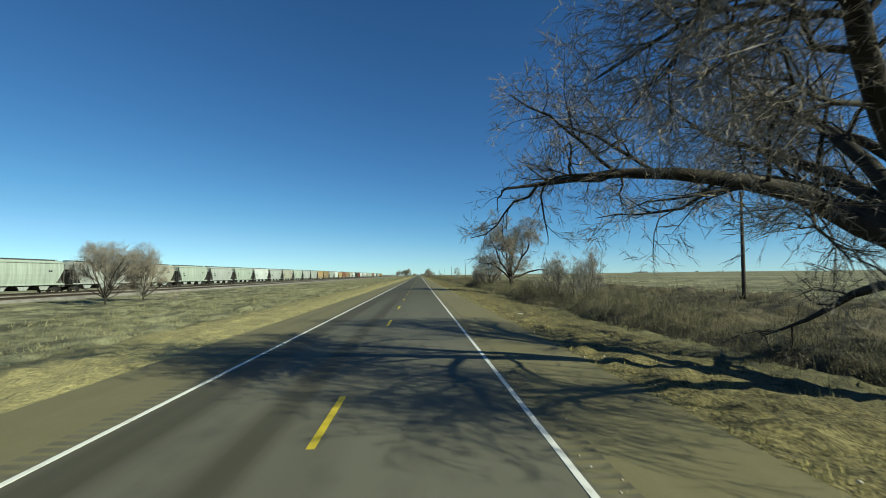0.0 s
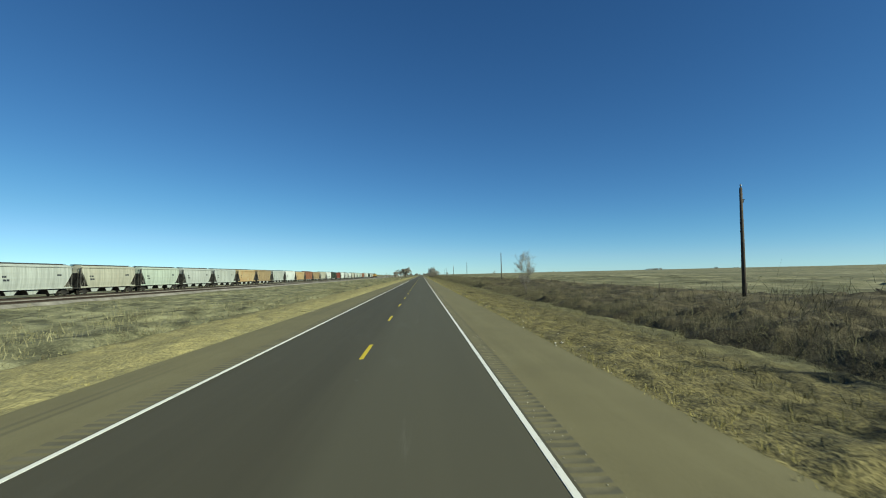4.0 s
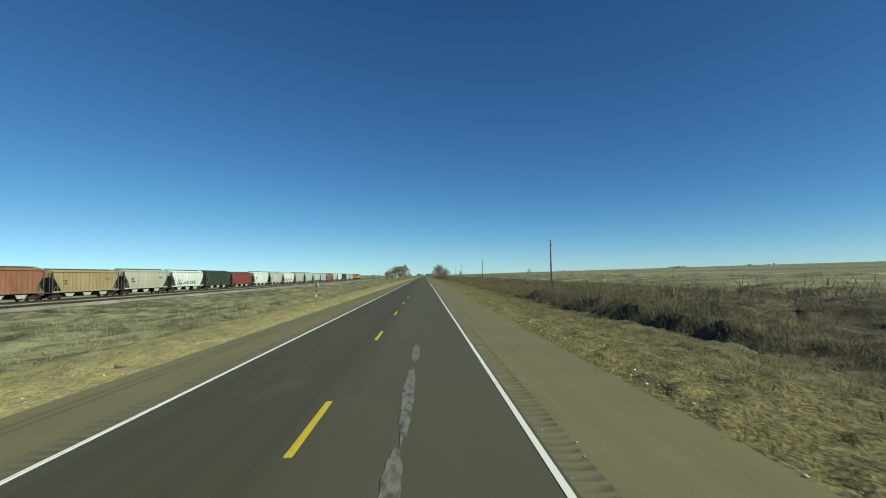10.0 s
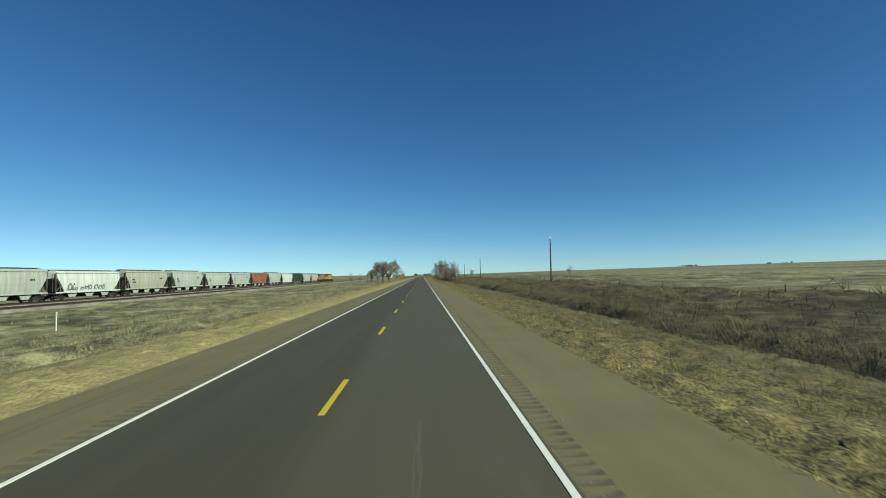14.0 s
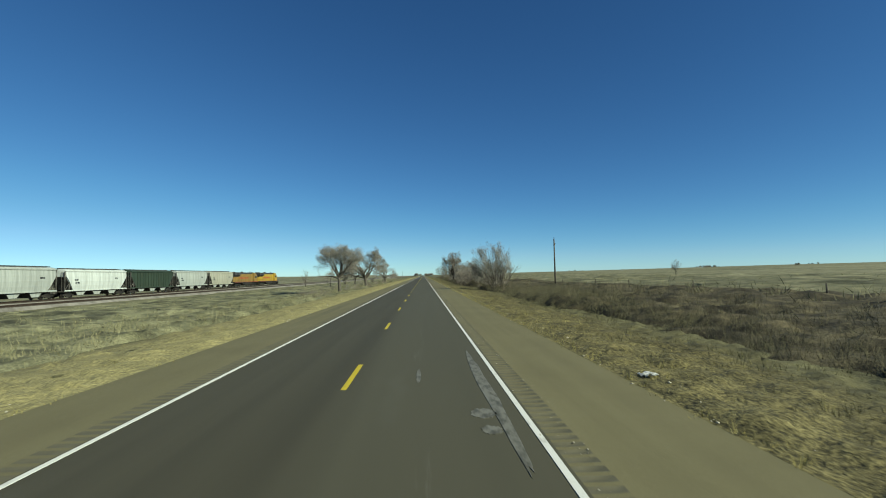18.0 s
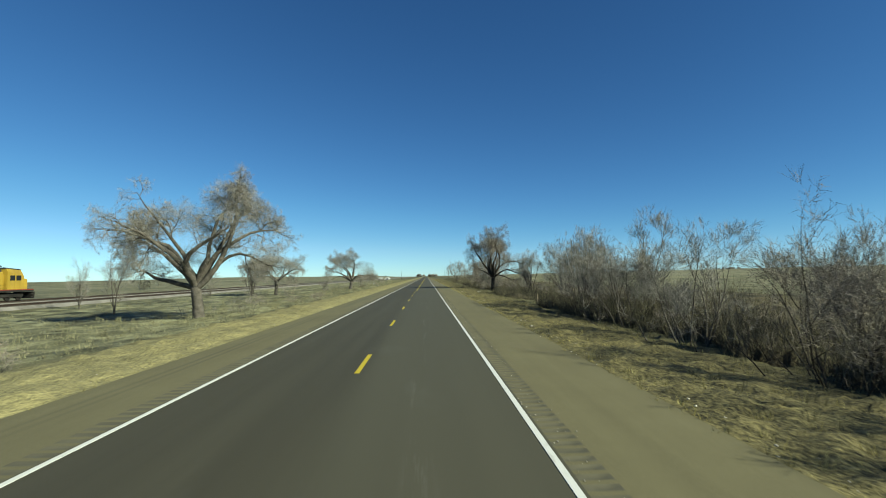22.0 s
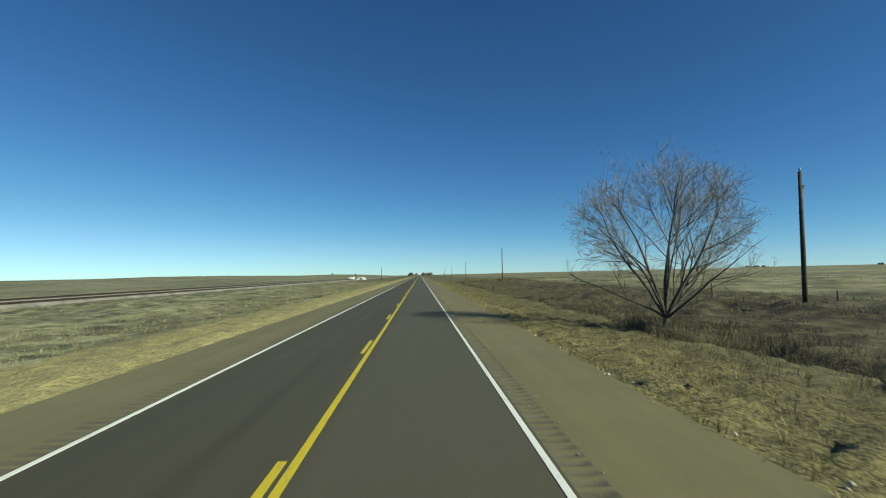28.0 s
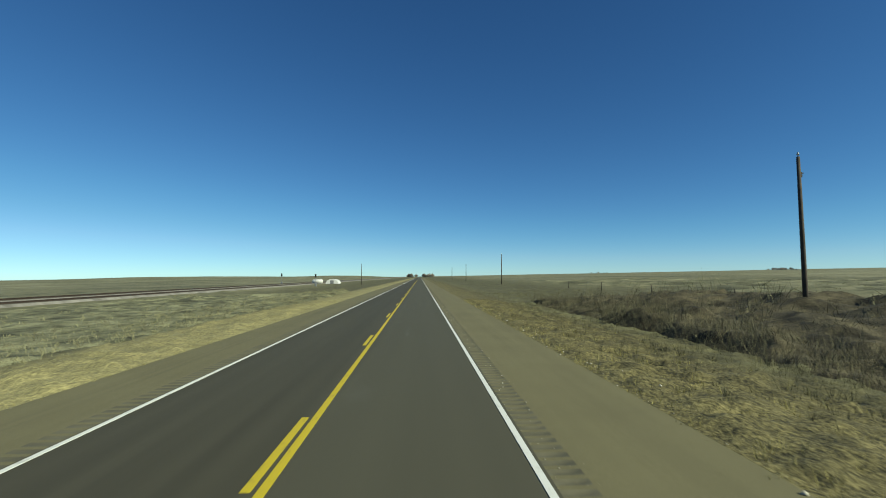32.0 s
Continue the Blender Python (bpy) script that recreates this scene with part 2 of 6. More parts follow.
PALE_TWIG = islands("pale_bare_twigs", [(0.15, 0.141, 0.125), (0.27, 0.254, 0.226), (0.21, 0.197, 0.175), (0.33, 0.312, 0.28)])
BALLAST = varied("pale_ballast", (0.108, 0.1008, 0.09), (0.2232, 0.2088, 0.1872), 0.95, 0.5, 9, rel=0.9, dist=0.05)
RAIL = varied("rusty_rail_steel", (0.036, 0.0252, 0.0202), (0.0792, 0.0576, 0.0446), 0.55, 2, 20, 0.5)
TIE = varied("dark_sleeper_wood", (0.0252, 0.0216, 0.0187), (0.0648, 0.0562, 0.0468), 0.9, 1, 12)
POLE_WOOD = varied("weathered_pole_wood", (0.0324, 0.0259, 0.0216), (0.0828, 0.0684, 0.0562), 0.9, 1.5, 14)
POST_WOOD = varied("grey_post_wood", (0.0432, 0.0374, 0.031), (0.108, 0.0936, 0.0792), 0.9, 3, 20)
STAKE_WOOD = varied("pale_stake_wood", (0.2, 0.165, 0.12), (0.3, 0.255, 0.19), 0.85, 3, 20)
DARK_METAL = varied("dark_underframe_metal", (0.013, 0.0122, 0.0115), (0.0396, 0.036, 0.0324), 0.75, 1.2, 10, 0.2)
WHEEL = varied("wheel_steel", (0.0216, 0.0187, 0.0166), (0.0576, 0.0504, 0.0432), 0.6, 3, 15, 0.5)
GALV = varied("galvanised_steel", (0.216, 0.2232, 0.2232), (0.3312, 0.3384, 0.3384), 0.5, 4, 30, 0.6)
SIGN_BACK = varied("sign_back_aluminium", (0.1368, 0.144, 0.1512), (0.2016, 0.2088, 0.216), 0.55, 3, 20, 0.4)
WHITE_PLASTIC = varied("white_plastic", (0.432, 0.432, 0.4176), (0.5616, 0.5616, 0.5472), 0.5, 3, 20)
BLACK_PAINT = varied("black_paint", (0.0086, 0.0086, 0.0094), (0.0216, 0.0216, 0.0216), 0.5, 3, 20)
GLASS = shader("dark_cab_glass", (0.0144, 0.018, 0.0216), 0.08)[0]
INK = shader("dark_stencil_paint", (0.0216, 0.0252, 0.0324), 0.7)[0]


def car_paint(name, col, rust, amount):
    """Weathered railcar paint: rust blooms, streaks that run down the side and road dirt."""
    m, t, s = shader(name, col, 0.62)
    run = noise_at(t, 1.0, 4, (0.5, 2.4, 0.28))
    blot = noise_at(t, 0.55, 5)
    fine = noise_at(t, 9, 3)
    dirt = ramp(t, run, [(0.35, tuple(v * 0.72 for v in col)), (0.65, tuple(min(1, v * 1.07) for v in col))])
    k = spread(t, calc(t, "ADD", calc(t, "MULTIPLY", blot, 0.6), calc(t, "MULTIPLY", run, 0.4)), 0.62 - amount * 0.3, 0.78 - amount * 0.25)
    c = mix(t, calc(t, "MULTIPLY", k, min(0.85, 0.3 + amount)), dirt, rust)
    c = mix(t, calc(t, "MULTIPLY", fine, 0.18), c, tuple(v * 0.5 for v in col))
    t.links.new(c, s.inputs["Base Color"])
    bump(t, s, fine, 0.15, 0.01)
    return m


PAINTS = {
    "light_grey": ("light grey", car_paint("light_grey_car_paint", (0.31, 0.335, 0.32), (0.18, 0.155, 0.125), 0.12)),
    "mint": ("pale mint grey", car_paint("mint_car_paint", (0.31, 0.36, 0.315), (0.21, 0.19, 0.145), 0.1)),
    "white": ("dirty white", car_paint("white_car_paint", (0.45, 0.485, 0.475), (0.26, 0.235, 0.19), 0.12)),
    "cream": ("pale cream grey", car_paint("cream_car_paint", (0.3, 0.3, 0.25), (0.21, 0.17, 0.115), 0.18)),
    "tan": ("weathered tan", car_paint("tan_car_paint", (0.256, 0.2, 0.12), (0.16, 0.096, 0.048), 0.35)),
    "orange": ("rust-streaked orange", car_paint("orange_car_paint", (0.36, 0.296, 0.176), (0.264, 0.136, 0.048), 0.55)),
    "rust": ("rust brown", car_paint("rust_car_paint", (0.216, 0.104, 0.064), (0.112, 0.048, 0.028), 0.5)),
    "red": ("oxide red", car_paint("red_car_paint", (0.152, 0.0464, 0.0336), (0.08, 0.0288, 0.0224), 0.3)),
    "green": ("dark green", car_paint("green_car_paint", (0.028, 0.044, 0.032), (0.04, 0.0384, 0.0288), 0.3)),
    "yellow": ("faded yellow", car_paint("loco_yellow_paint", (0.36, 0.245, 0.035), (0.16, 0.105, 0.045), 0.45)),
    "dusty_yellow": ("dusty orange-yellow", car_paint("dusty_yellow_paint", (0.26, 0.17, 0.045), (0.11, 0.07, 0.035), 0.6)),
}
LOCO_GREY = varied("dark_grey_roof_paint", (0.024, 0.024, 0.0256), (0.056, 0.056, 0.056), 0.7, 1, 12)

# ---- mesh helpers ----


class Shape:
    """Vertices and faces of one mesh."""

    def __init__(self):
        self.v, self.f = [], []

    def add(self, verts, faces):
        n = len(self.v)
        self.v += [tuple(p) for p in verts]
        self.f += [tuple(i + n for i in f) for f in faces]
        return self

    def box(self, x0, x1, y0, y1, z0, z1, c=0.0):
        """A box; c chamfers its upright edges and top."""
        if c <= 0:
            return self.prism([(x0, y0), (x1, y0), (x1, y1), (x0, y1)], z0, z1)
        o = [(x0 + c, y0), (x1 - c, y0), (x1, y0 + c), (x1, y1 - c), (x1 - c, y1), (x0 + c, y1), (x0, y1 - c), (x0, y0 + c)]
        mx, my = (x0 + x1) / 2, (y0 + y1) / 2
        k = [(p[0] + (c if p[0] < mx else -c) * 0.7, p[1] + (c if p[1] < my else -c) * 0.7) for p in o]
        n = len(o)
        vs = [(a, b, z0) for a, b in o] + [(a, b, z1 - c) for a, b in o] + [(a, b, z1) for a, b in k]
        fs = [tuple(range(n - 1, -1, -1)), tuple(range(2 * n, 3 * n))]
        for r in (0, n):
            fs += [(r + i, r + (i + 1) % n, r + n + (i + 1) % n, r + n + i) for i in range(n)]
        return self.add(vs, fs)

    def prism(self, outline, z0, z1):
        n = len(outline)
        vs = [(a, b, z0) for a, b in outline] + [(a, b, z1) for a, b in outline]
        fs = [tuple(range(n - 1, -1, -1)), tuple(range(n, 2 * n))]
        fs += [(i, (i + 1) % n, n + (i + 1) % n, n + i) for i in range(n)]
        return self.add(vs, fs)

    def loft(self, rings, cap=True):
        n, k = len(rings[0]), len(self.v)
        self.v += [tuple(p) for r in rings for p in r]
        for j in range(len(rings) - 1):
            a, b = k + j * n, k + (j + 1) * n
            self.f += [(a + i, a + (i + 1) % n, b + (i + 1) % n, b + i) for i in range(n)]
        if cap:
            self.f += [tuple(range(k + n - 1, k - 1, -1)), tuple(range(k + (len(rings) - 1) * n, k + len(rings) * n))]
        return self

    def tube(self, pts, radii, sides=6, cap=True):
        pts = [Vector(p) for p in pts]
        rings, side = [], None
        for i, p in enumerate(pts):
            d = (pts[min(i + 1, len(pts) - 1)] - pts[max(i - 1, 0)]).normalized()
            ref = side if side is not None else (Vector((1, 0, 0)) if abs(d.x) < 0.8 else Vector((0, 1, 0)))
            a = (ref - d * ref.dot(d)).normalized()
            side, b = a, d.cross(a)
            r = radii[i] if isinstance(radii, (list, tuple)) else radii
            rings.append([p + (a * math.cos(2 * math.pi * k / sides) + b * math.sin(2 * math.pi * k / sides)) * r for k in range(sides)])
        return self.loft(rings, cap)

    def disc(self, axis, c, r, half, sides=20):
        """A short cylinder round the x, y or z axis."""
        e = {"x": (1, 0, 0), "y": (0, 1, 0), "z": (0, 0, 1)}[axis]
        return self.tube([Vector(c) - Vector(e) * half, Vector(c) + Vector(e) * half], r, sides)

    def moved(self, m):
        self.v = [tuple(m @ Vector(p)) for p in self.v]
        return self


def mesh_of(name, shape, material, smooth=False):
    me = bpy.data.meshes.new(name)
    me.from_pydata(shape.v, [], shape.f)
    me.materials.append(material)
    if smooth:
        me.polygons.foreach_set("use_smooth", [True] * len(me.polygons))
    me.update()
    return me


def part(name, shape, material, parent=None, label="", smooth=False, at=None):
    ob = new(name, shape if isinstance(shape, bpy.types.Mesh) else mesh_of(name, shape, material, smooth))
    if parent is not None:
        ob.parent = parent
    if at is not None:
        ob.matrix_basis = at
    if label:
        ob["label"] = label
    return ob


def tri_mesh(name, verts, tris, material):
    """A mesh straight from arrays: verts (n, 3), tris (m, 3)."""
    me = bpy.data.meshes.new(name)
    me.vertices.add(len(verts))
    me.vertices.foreach_set("co", np.asarray(verts, np.float32).ravel())
    me.loops.add(3 * len(tris))
    me.loops.foreach_set("vertex_index", np.asarray(tris, np.int32).ravel())
    me.polygons.add(len(tris))
    me.polygons.foreach_set("loop_start", np.arange(0, 3 * len(tris), 3, dtype=np.int32))
    me.update(calc_edges=True)
    me.materials.append(material)
    return me


# ---- the lie of the land ----
R_EDGE, L_EDGE = 6.75, -6.2     # outer edges of the paved shoulders
SECTION = [(-4500, -46), (-2600, -36), (-1200, -17), (-400, -5.6), (-120, -2.1), (-72, -1.5), (-54, -1.0), (-50, -1.15), (-44, -1.35), (-30, -1.35), (-22, -1.2), (-17, -1.05), (-13, -0.66), (-9, -0.24),
           (L_EDGE - 0.3, -0.1), (L_EDGE, -0.05), (R_EDGE, -0.05), (R_EDGE + 0.3, -0.09), (9.5, -0.26), (12.5, -0.56), (15, -0.74), (18, -0.78), (24, -0.5), (30, -0.05),
           (60, 0.7), (200, 2.4), (600, 7), (1400, 18.5), (2600, 36), (4500, 57)]


def land(x, y):
    z = np.interp(x, [p[0] for p in SECTION], [p[1] for p in SECTION])
    d = max(0.0, min(1.0, (abs(x) - 9) / 8))
    if d > 0:
        z += d * 0.16 * (noise.noise((x * 0.12, y * 0.12, 3.1)) + 0.5 * noise.noise((x * 0.35, y * 0.35, 7.7)))
        far = max(0.0, min(1.0, (abs(x) - 120) / 500))
        z += far * 1.6 * noise.noise((x * 0.004, y * 0.004, 1.3))
        if x < -200 and y > 1500:       # low hills beyond the railway
            k = min(1.0, (-200 - x) / 300) * min(1.0, (y - 1500) / 900)
            z += k * (14 + 13 * noise.noise((x * 0.0024, y * 0.0016, 9.0)) + 6 * noise.noise((x * 0.009, y * 0.004, 5.0)))
    return float(z)


xs = [-4500, -3400, -2600, -1900, -1400, -1000, -750, -560, -400, -300, -220, -160, -120, -95, -80, -72, -66, -60, -55, -50]
xs += list(np.arange(-47, -8, 2.0)) + [-8, L_EDGE - 0.9, L_EDGE - 0.3, L_EDGE, 0, R_EDGE, R_EDGE + 0.3, R_EDGE + 0.9] + list(np.arange(8.6, 40, 1.4))
xs += [42, 46, 52, 60, 72, 90, 120, 160, 220, 300, 400, 560, 750, 1000, 1400, 1900, 2600, 3400, 4500]
ys = [-500, -300, -180, -110, -70, -45] + list(np.arange(-30, 1140, 3.0)) + [1150, 1170, 1200, 1240, 1290, 1350, 1430, 1530, 1660, 1820, 2000, 2250, 2600, 3000, 3500, 4000, 4700]
gv = [(x, y, land(x, y)) for y in ys for x in xs]
nx = len(xs)
gf = [(j * nx + i, j * nx + i + 1, (j + 1) * nx + i + 1, (j + 1) * nx + i) for j in range(len(ys) - 1) for i in range(nx - 1)]
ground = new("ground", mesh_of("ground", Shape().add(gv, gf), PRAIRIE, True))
tagged(ground, "dry winter prairie of straw and grey-green grass", "ground", kind="structure")

# ---- road ----
Y0, Y1 = -80.0, 4300.0
RUM_R, RUM_L = (3.77, 4.24), (-4.02, -3.58)


def strip(cross, y0, y1):
    """A long strip with the cross-section (x, z), closed underneath."""
    sh, n = Shape(), len(cross)
    return sh.loft([[(x, y, z) for x, z in cross] for y in (y0, y1)])


road = new("road", mesh_of("road", strip([(RUM_L[1], -0.16), (RUM_R[0], -0.16), (RUM_R[0], -0.004), (0, 0.0), (RUM_L[1], -0.004)], Y0, Y1), ASPHALT))
tagged(road, "two-lane road of dark asphalt, paler in one lane", "road", kind="structure")
for name, cross in (("shoulder_right", [(RUM_R[1], -0.16), (R_EDGE + 0.04, -0.16), (R_EDGE, -0.045), (RUM_R[1], -0.004)]),
                    ("shoulder_left", [(L_EDGE - 0.04, -0.16), (RUM_L[0], -0.16), (RUM_L[0], -0.004), (L_EDGE, -0.045)])):
    tagged(new(name, mesh_of(name, strip(cross, Y0, Y1), SHOULDER)), "tan-brown paved road shoulder with gravelly edge", "shoulder", kind="structure")


def rumble(x0, x1, depth):
    """Milled grooves across a narrow strip, one every 0.3 m: sheets for the flat lands and for the sunk grooves."""
    y = np.arange(0, 1090, 0.305)
    n = len(y)

    def sheet(prof):
        v = np.stack([np.stack([np.full(n, x), y + dy, np.full(n, z)], 1) for dy, z in prof for x in (x0, x1)], 1).reshape(-1, 3)
        t = np.array([f for k in range(len(prof) - 1) for f in ((2 * k, 2 * k + 1, 2 * k + 3), (2 * k, 2 * k + 3, 2 * k + 2))])
        return v, (t[None] + (np.arange(n) * 2 * len(prof))[:, None, None]).reshape(-1, 3)

    lands, t = sheet([(0.19, -0.004), (0.305, -0.004)])
    far = [(x0, 1085, -0.01), (x1, 1085, -0.01), (x1, Y1, -0.01), (x0, Y1, -0.01), (x0, Y0, -0.01), (x1, Y0, -0.01), (x1, 0.1, -0.01), (x0, 0.1, -0.01)]
    b = len(lands)
    t = np.concatenate([t, [(b, b + 1, b + 2), (b, b + 2, b + 3), (b + 4, b + 5, b + 6), (b + 4, b + 6, b + 7)]])
    # each groove is a shallow dished cut: four points across and along
    gx, gy = np.linspace(x0, x1, 4), np.array([0.0, 0.05, 0.14, 0.19])
    dip = np.outer([0, 1, 1, 0], [0, 1, 1, 0]) * -depth - 0.004
    jitter = np.random.default_rng(4).uniform(0.7, 1.1, n)
    cut = np.stack([np.broadcast_to(gx, (n, 4, 4)), y[:, None, None] + np.broadcast_to(gy[:, None], (n, 4, 4)), -0.004 + (dip + 0.004)[None] * jitter[:, None, None]], 3).reshape(-1, 3)
    q = np.array([f for j in range(3) for i in range(3) for f in ((4 * j + i, 4 * j + i + 1, 4 * j + i + 5), (4 * j + i, 4 * j + i + 5, 4 * j + i + 4))])
    return (np.concatenate([lands, far]), t), (cut, (q[None] + (np.arange(n) * 16)[:, None, None]).reshape(-1, 3))


for name, (a, b), depth in (("rumble_strip_right", RUM_R, 0.022), ("rumble_strip_left", RUM_L, 0.009)):
    lands, cuts = rumble(a, b, depth)
    ob = new(name, tri_mesh(name, *lands, SHOULDER))
    tagged(ob, "milled rumble strip of short cross grooves", "rumble strip", kind="structure")
    tagged(part("groove", tri_mesh("groove", *cuts, RUMBLE), None, ob), "dark milled grooves", kind="stuff")


def paint_strip(x0, x1, y0, y1, z=0.005):
    s, n = Shape(), max(2, int((y1 - y0) / 1.0)) if y1 - y0 < 8 else 40
    ring = [[(x0, y0 + (y1 - y0) * k / (n - 1), z - 0.012), (x1, y0 + (y1 - y0) * k / (n - 1), z - 0.012),
             (x1, y0 + (y1 - y0) * k / (n - 1), z), (x0, y0 + (y1 - y0) * k / (n - 1), z)] for k in range(n)]
    return s.loft(ring)


part("edge_line", paint_strip(3.61, 3.715, Y0, Y1), WHITE_LINE, road, "solid white edge line")
part("edge_line", paint_strip(-3.535, -3.435, Y0, Y1), WHITE_LINE, road, "solid white edge line")
part("centre_line", paint_strip(0.14, 0.27, 743.6, Y1), YELLOW_LINE, road, "solid yellow centre line")
dash_mesh = mesh_of("dash", paint_strip(-0.06, 0.07, -3.05, 0.0), YELLOW_LINE)
# small departures of the dashes from an even 12.192 m spacing
SLIP_Y = [0, 17, 24, 40, 75, 100, 190, 225, 285, 315, 345, 405, 440, 520, 600, 660, 750, 960, 1100]
SLIP = [-5.8, -5.8, -0.95, -0.9, -0.6, -0.6, -0.1, -0.2, -0.1, 0.9, 0.6, 0.7, 0.55, 0.4, 0.2, 0.05, -0.15, -0.25, -0.2]
for k in range(-2, 125):
    y = 3.95 + 12.192 * k
    part("dash", dash_mesh, None, road, at=Matrix.Translation((0, y + float(np.interp(y, SLIP_Y, SLIP)), 0)))

# ---- railway ----
MAIN_X, MAIN_Z, SIDE_X, SIDE_Z = -57.0, -0.3, -52.4, -0.55   # rail-top heights


def rail_section(x, z):
    return [(x - 0.07, z - 0.17), (x + 0.07, z - 0.17), (x + 0.07, z - 0.15), (x + 0.012, z - 0.13), (x + 0.012, z - 0.04), (x + 0.036, z - 0.03),
            (x + 0.036, z), (x - 0.036, z), (x - 0.036, z - 0.03), (x - 0.012, z - 0.04), (x - 0.012, z - 0.13), (x - 0.07, z - 0.15)]


bed = strip([(-64.6, -1.7), (-49.2, -1.6), (-50.4, SIDE_Z - 0.22), (-54.4, SIDE_Z - 0.2), (-55.0, MAIN_Z - 0.22), (-59.1, MAIN_Z - 0.22), (-62.5, -1.3)], -400, 4300)
tagged(new("railway_bed", mesh_of("railway_bed", bed, BALLAST)), "pale grey crushed-stone railway bed", "railway bed", kind="structure")
for name, x0, z0 in (("railway_main", MAIN_X, MAIN_Z), ("railway_siding", SIDE_X, SIDE_Z)):
    track = tagged(new(name), "railway track with rusty rails on dark sleepers", "railway track", kind="structure")
    for s in (-0.75, 0.75):
        part("rail", strip(rail_section(x0 + s, z0), -400, 4300), RAIL, track)
    ty = np.arange(-40, 1290, 0.56)
    bx = np.array([(x, y, z) for z in (-0.27, -0.165) for y in (-0.11, 0.11) for x in (-1.28, 1.28)])
    tv = (bx[None] + np.stack([np.full(len(ty), x0), ty, np.full(len(ty), z0)], 1)[:, None]).reshape(-1, 3)
    q = [(4, 5, 7, 6), (0, 1, 5, 4), (3, 2, 6, 7), (1, 3, 7, 5), (2, 0, 4, 6)]
    tt = np.array([(a, b, c) for a, b, c, d in q] + [(a, c, d) for a, b, c, d in q])
    tt = (tt[None] + (np.arange(len(ty)) * 8)[:, None, None]).reshape(-1, 3)
    tagged(part("sleepers", tri_mesh("sleepers", tv, tt, TIE), None, track), "dark wooden sleepers", kind="stuff")

# ---- the freight train ----


def hopper_ring(x_half, z, bulge):
    return x_half + bulge * math.sin(max(0.0, min(1.0, (z - 1.2) / 3.0)) * math.pi)


def hopper_body(curved):
    """Covered hopper: tall side sheets, sloped end sheets below, shallow domed roof. y along the car, z from the rail."""
    s = Shape()
    bulge = 0.16 if curved else 0.0
    prof = [(1.25, 6.35), (1.9, 6.9), (2.6, 7.45), (3.35, 8.05), (3.95, 8.1), (4.2, 8.1)]
    rings = []
    for z, ly in prof:
        w = hopper_ring(1.42, z, bulge)
        rings.append([(-w, -ly, z), (w, -ly, z), (w, ly, z), (-w, ly, z)])
    rings.append([(-1.2, -8.05, 4.42), (1.2, -8.05, 4.42), (1.2, 8.05, 4.42), (-1.2, 8.05, 4.42)])
    rings.append([(-0.5, -8.0, 4.55), (0.5, -8.0, 4.55), (0.5, 8.0, 4.55), (-0.5, 8.0, 4.55)])
    s.loft(rings)
    for sx in (-1, 1):      # top chord and side sill
        s.box(min(sx * 1.40, sx * 1.55), max(sx * 1.40, sx * 1.55), -8.12, 8.12, 4.12, 4.28)
        s.box(min(sx * 1.36, sx * 1.5), max(sx * 1.36, sx * 1.5), -8.3, 8.3, 1.08, 1.28)
    return s


def hopper_outlet():
    """One discharge bay with sloping sheets and a gate at the bottom."""
    s = Shape()
    s.loft([[(-1.3, -1.9, 1.25), (1.3, -1.9, 1.25), (1.3, 1.9, 1.25), (-1.3, 1.9, 1.25)],
            [(-1.15, -0.75, 0.55), (1.15, -0.75, 0.55), (1.15, 0.75, 0.55), (-1.15, 0.75, 0.55)],
            [(-1.1, -0.7, 0.36), (1.1, -0.7, 0.36), (1.1, 0.7, 0.36), (-1.1, 0.7, 0.36)]])
    return s


def end_frame():
    """End platform with corner posts, ladder and braces."""
    s = Shape().box(-1.45, 1.45, 7.0, 8.45, 0.98, 1.12)
    for x in (-1.38, 1.38):
        s.box(x - 0.06, x + 0.06, 8.18, 8.3, 1.1, 4.15)
        s.tube([(x, 7.35, 2.2), (x, 8.24, 1.15)], 0.05, 4)
        s.box(x - 0.05, x + 0.05, 7.15, 7.3, 1.1, 2.3)
    for z in np.arange(1.5, 4.1, 0.42):
        s.tube([(1.38, 8.24, z), (0.9, 8.24, z)], 0.022, 4)
        s.tube([(-1.38, 8.24, z), (-0.9, 8.24, z)], 0.022, 4)
    for x in (-0.9, 0.9):
        s.tube([(x, 8.24, 1.1), (x, 8.24, 4.1)], 0.03, 4)
    s.box(-0.18, 0.18, 8.3, 8.98, 0.72, 0.98)
    return s


def bogie_frame():
    s = Shape()
    for x in (-1.0, 1.0):
        s.add([(x + dx, y, z) for dx in (-0.09, 0.09) for y, z in
               ((-1.25, 0.38), (-1.25, 0.62), (-0.75, 0.66), (-0.4, 0.92), (0.4, 0.92), (0.75, 0.66), (1.25, 0.62), (1.25, 0.38), (0.75, 0.42), (0.35, 0.2), (-0.35, 0.2), (-0.75, 0.42))],
              [tuple(range(11, -1, -1)), tuple(range(12, 24))] + [(i, (i + 1) % 12, 12 + (i + 1) % 12, 12 + i) for i in range(12)])
        for y in (-0.12, 0.12):
            s.tube([(x, y, 0.3), (x, y, 0.62)], 0.09, 7)
    s.box(-1.05, 1.05, -0.25, 0.25, 0.5, 0.8)
    return s


def wheelset():
    s = Shape().tube([(-1.05, 0, 0), (1.05, 0, 0)], 0.075, 8)
    for x in (-0.75, 0.75):
        s.disc("x", (x, 0, 0), 0.42, 0.06, 22)
        s.disc("x", (x * 0.93, 0, 0), 0.46, 0.015, 22)
    return s


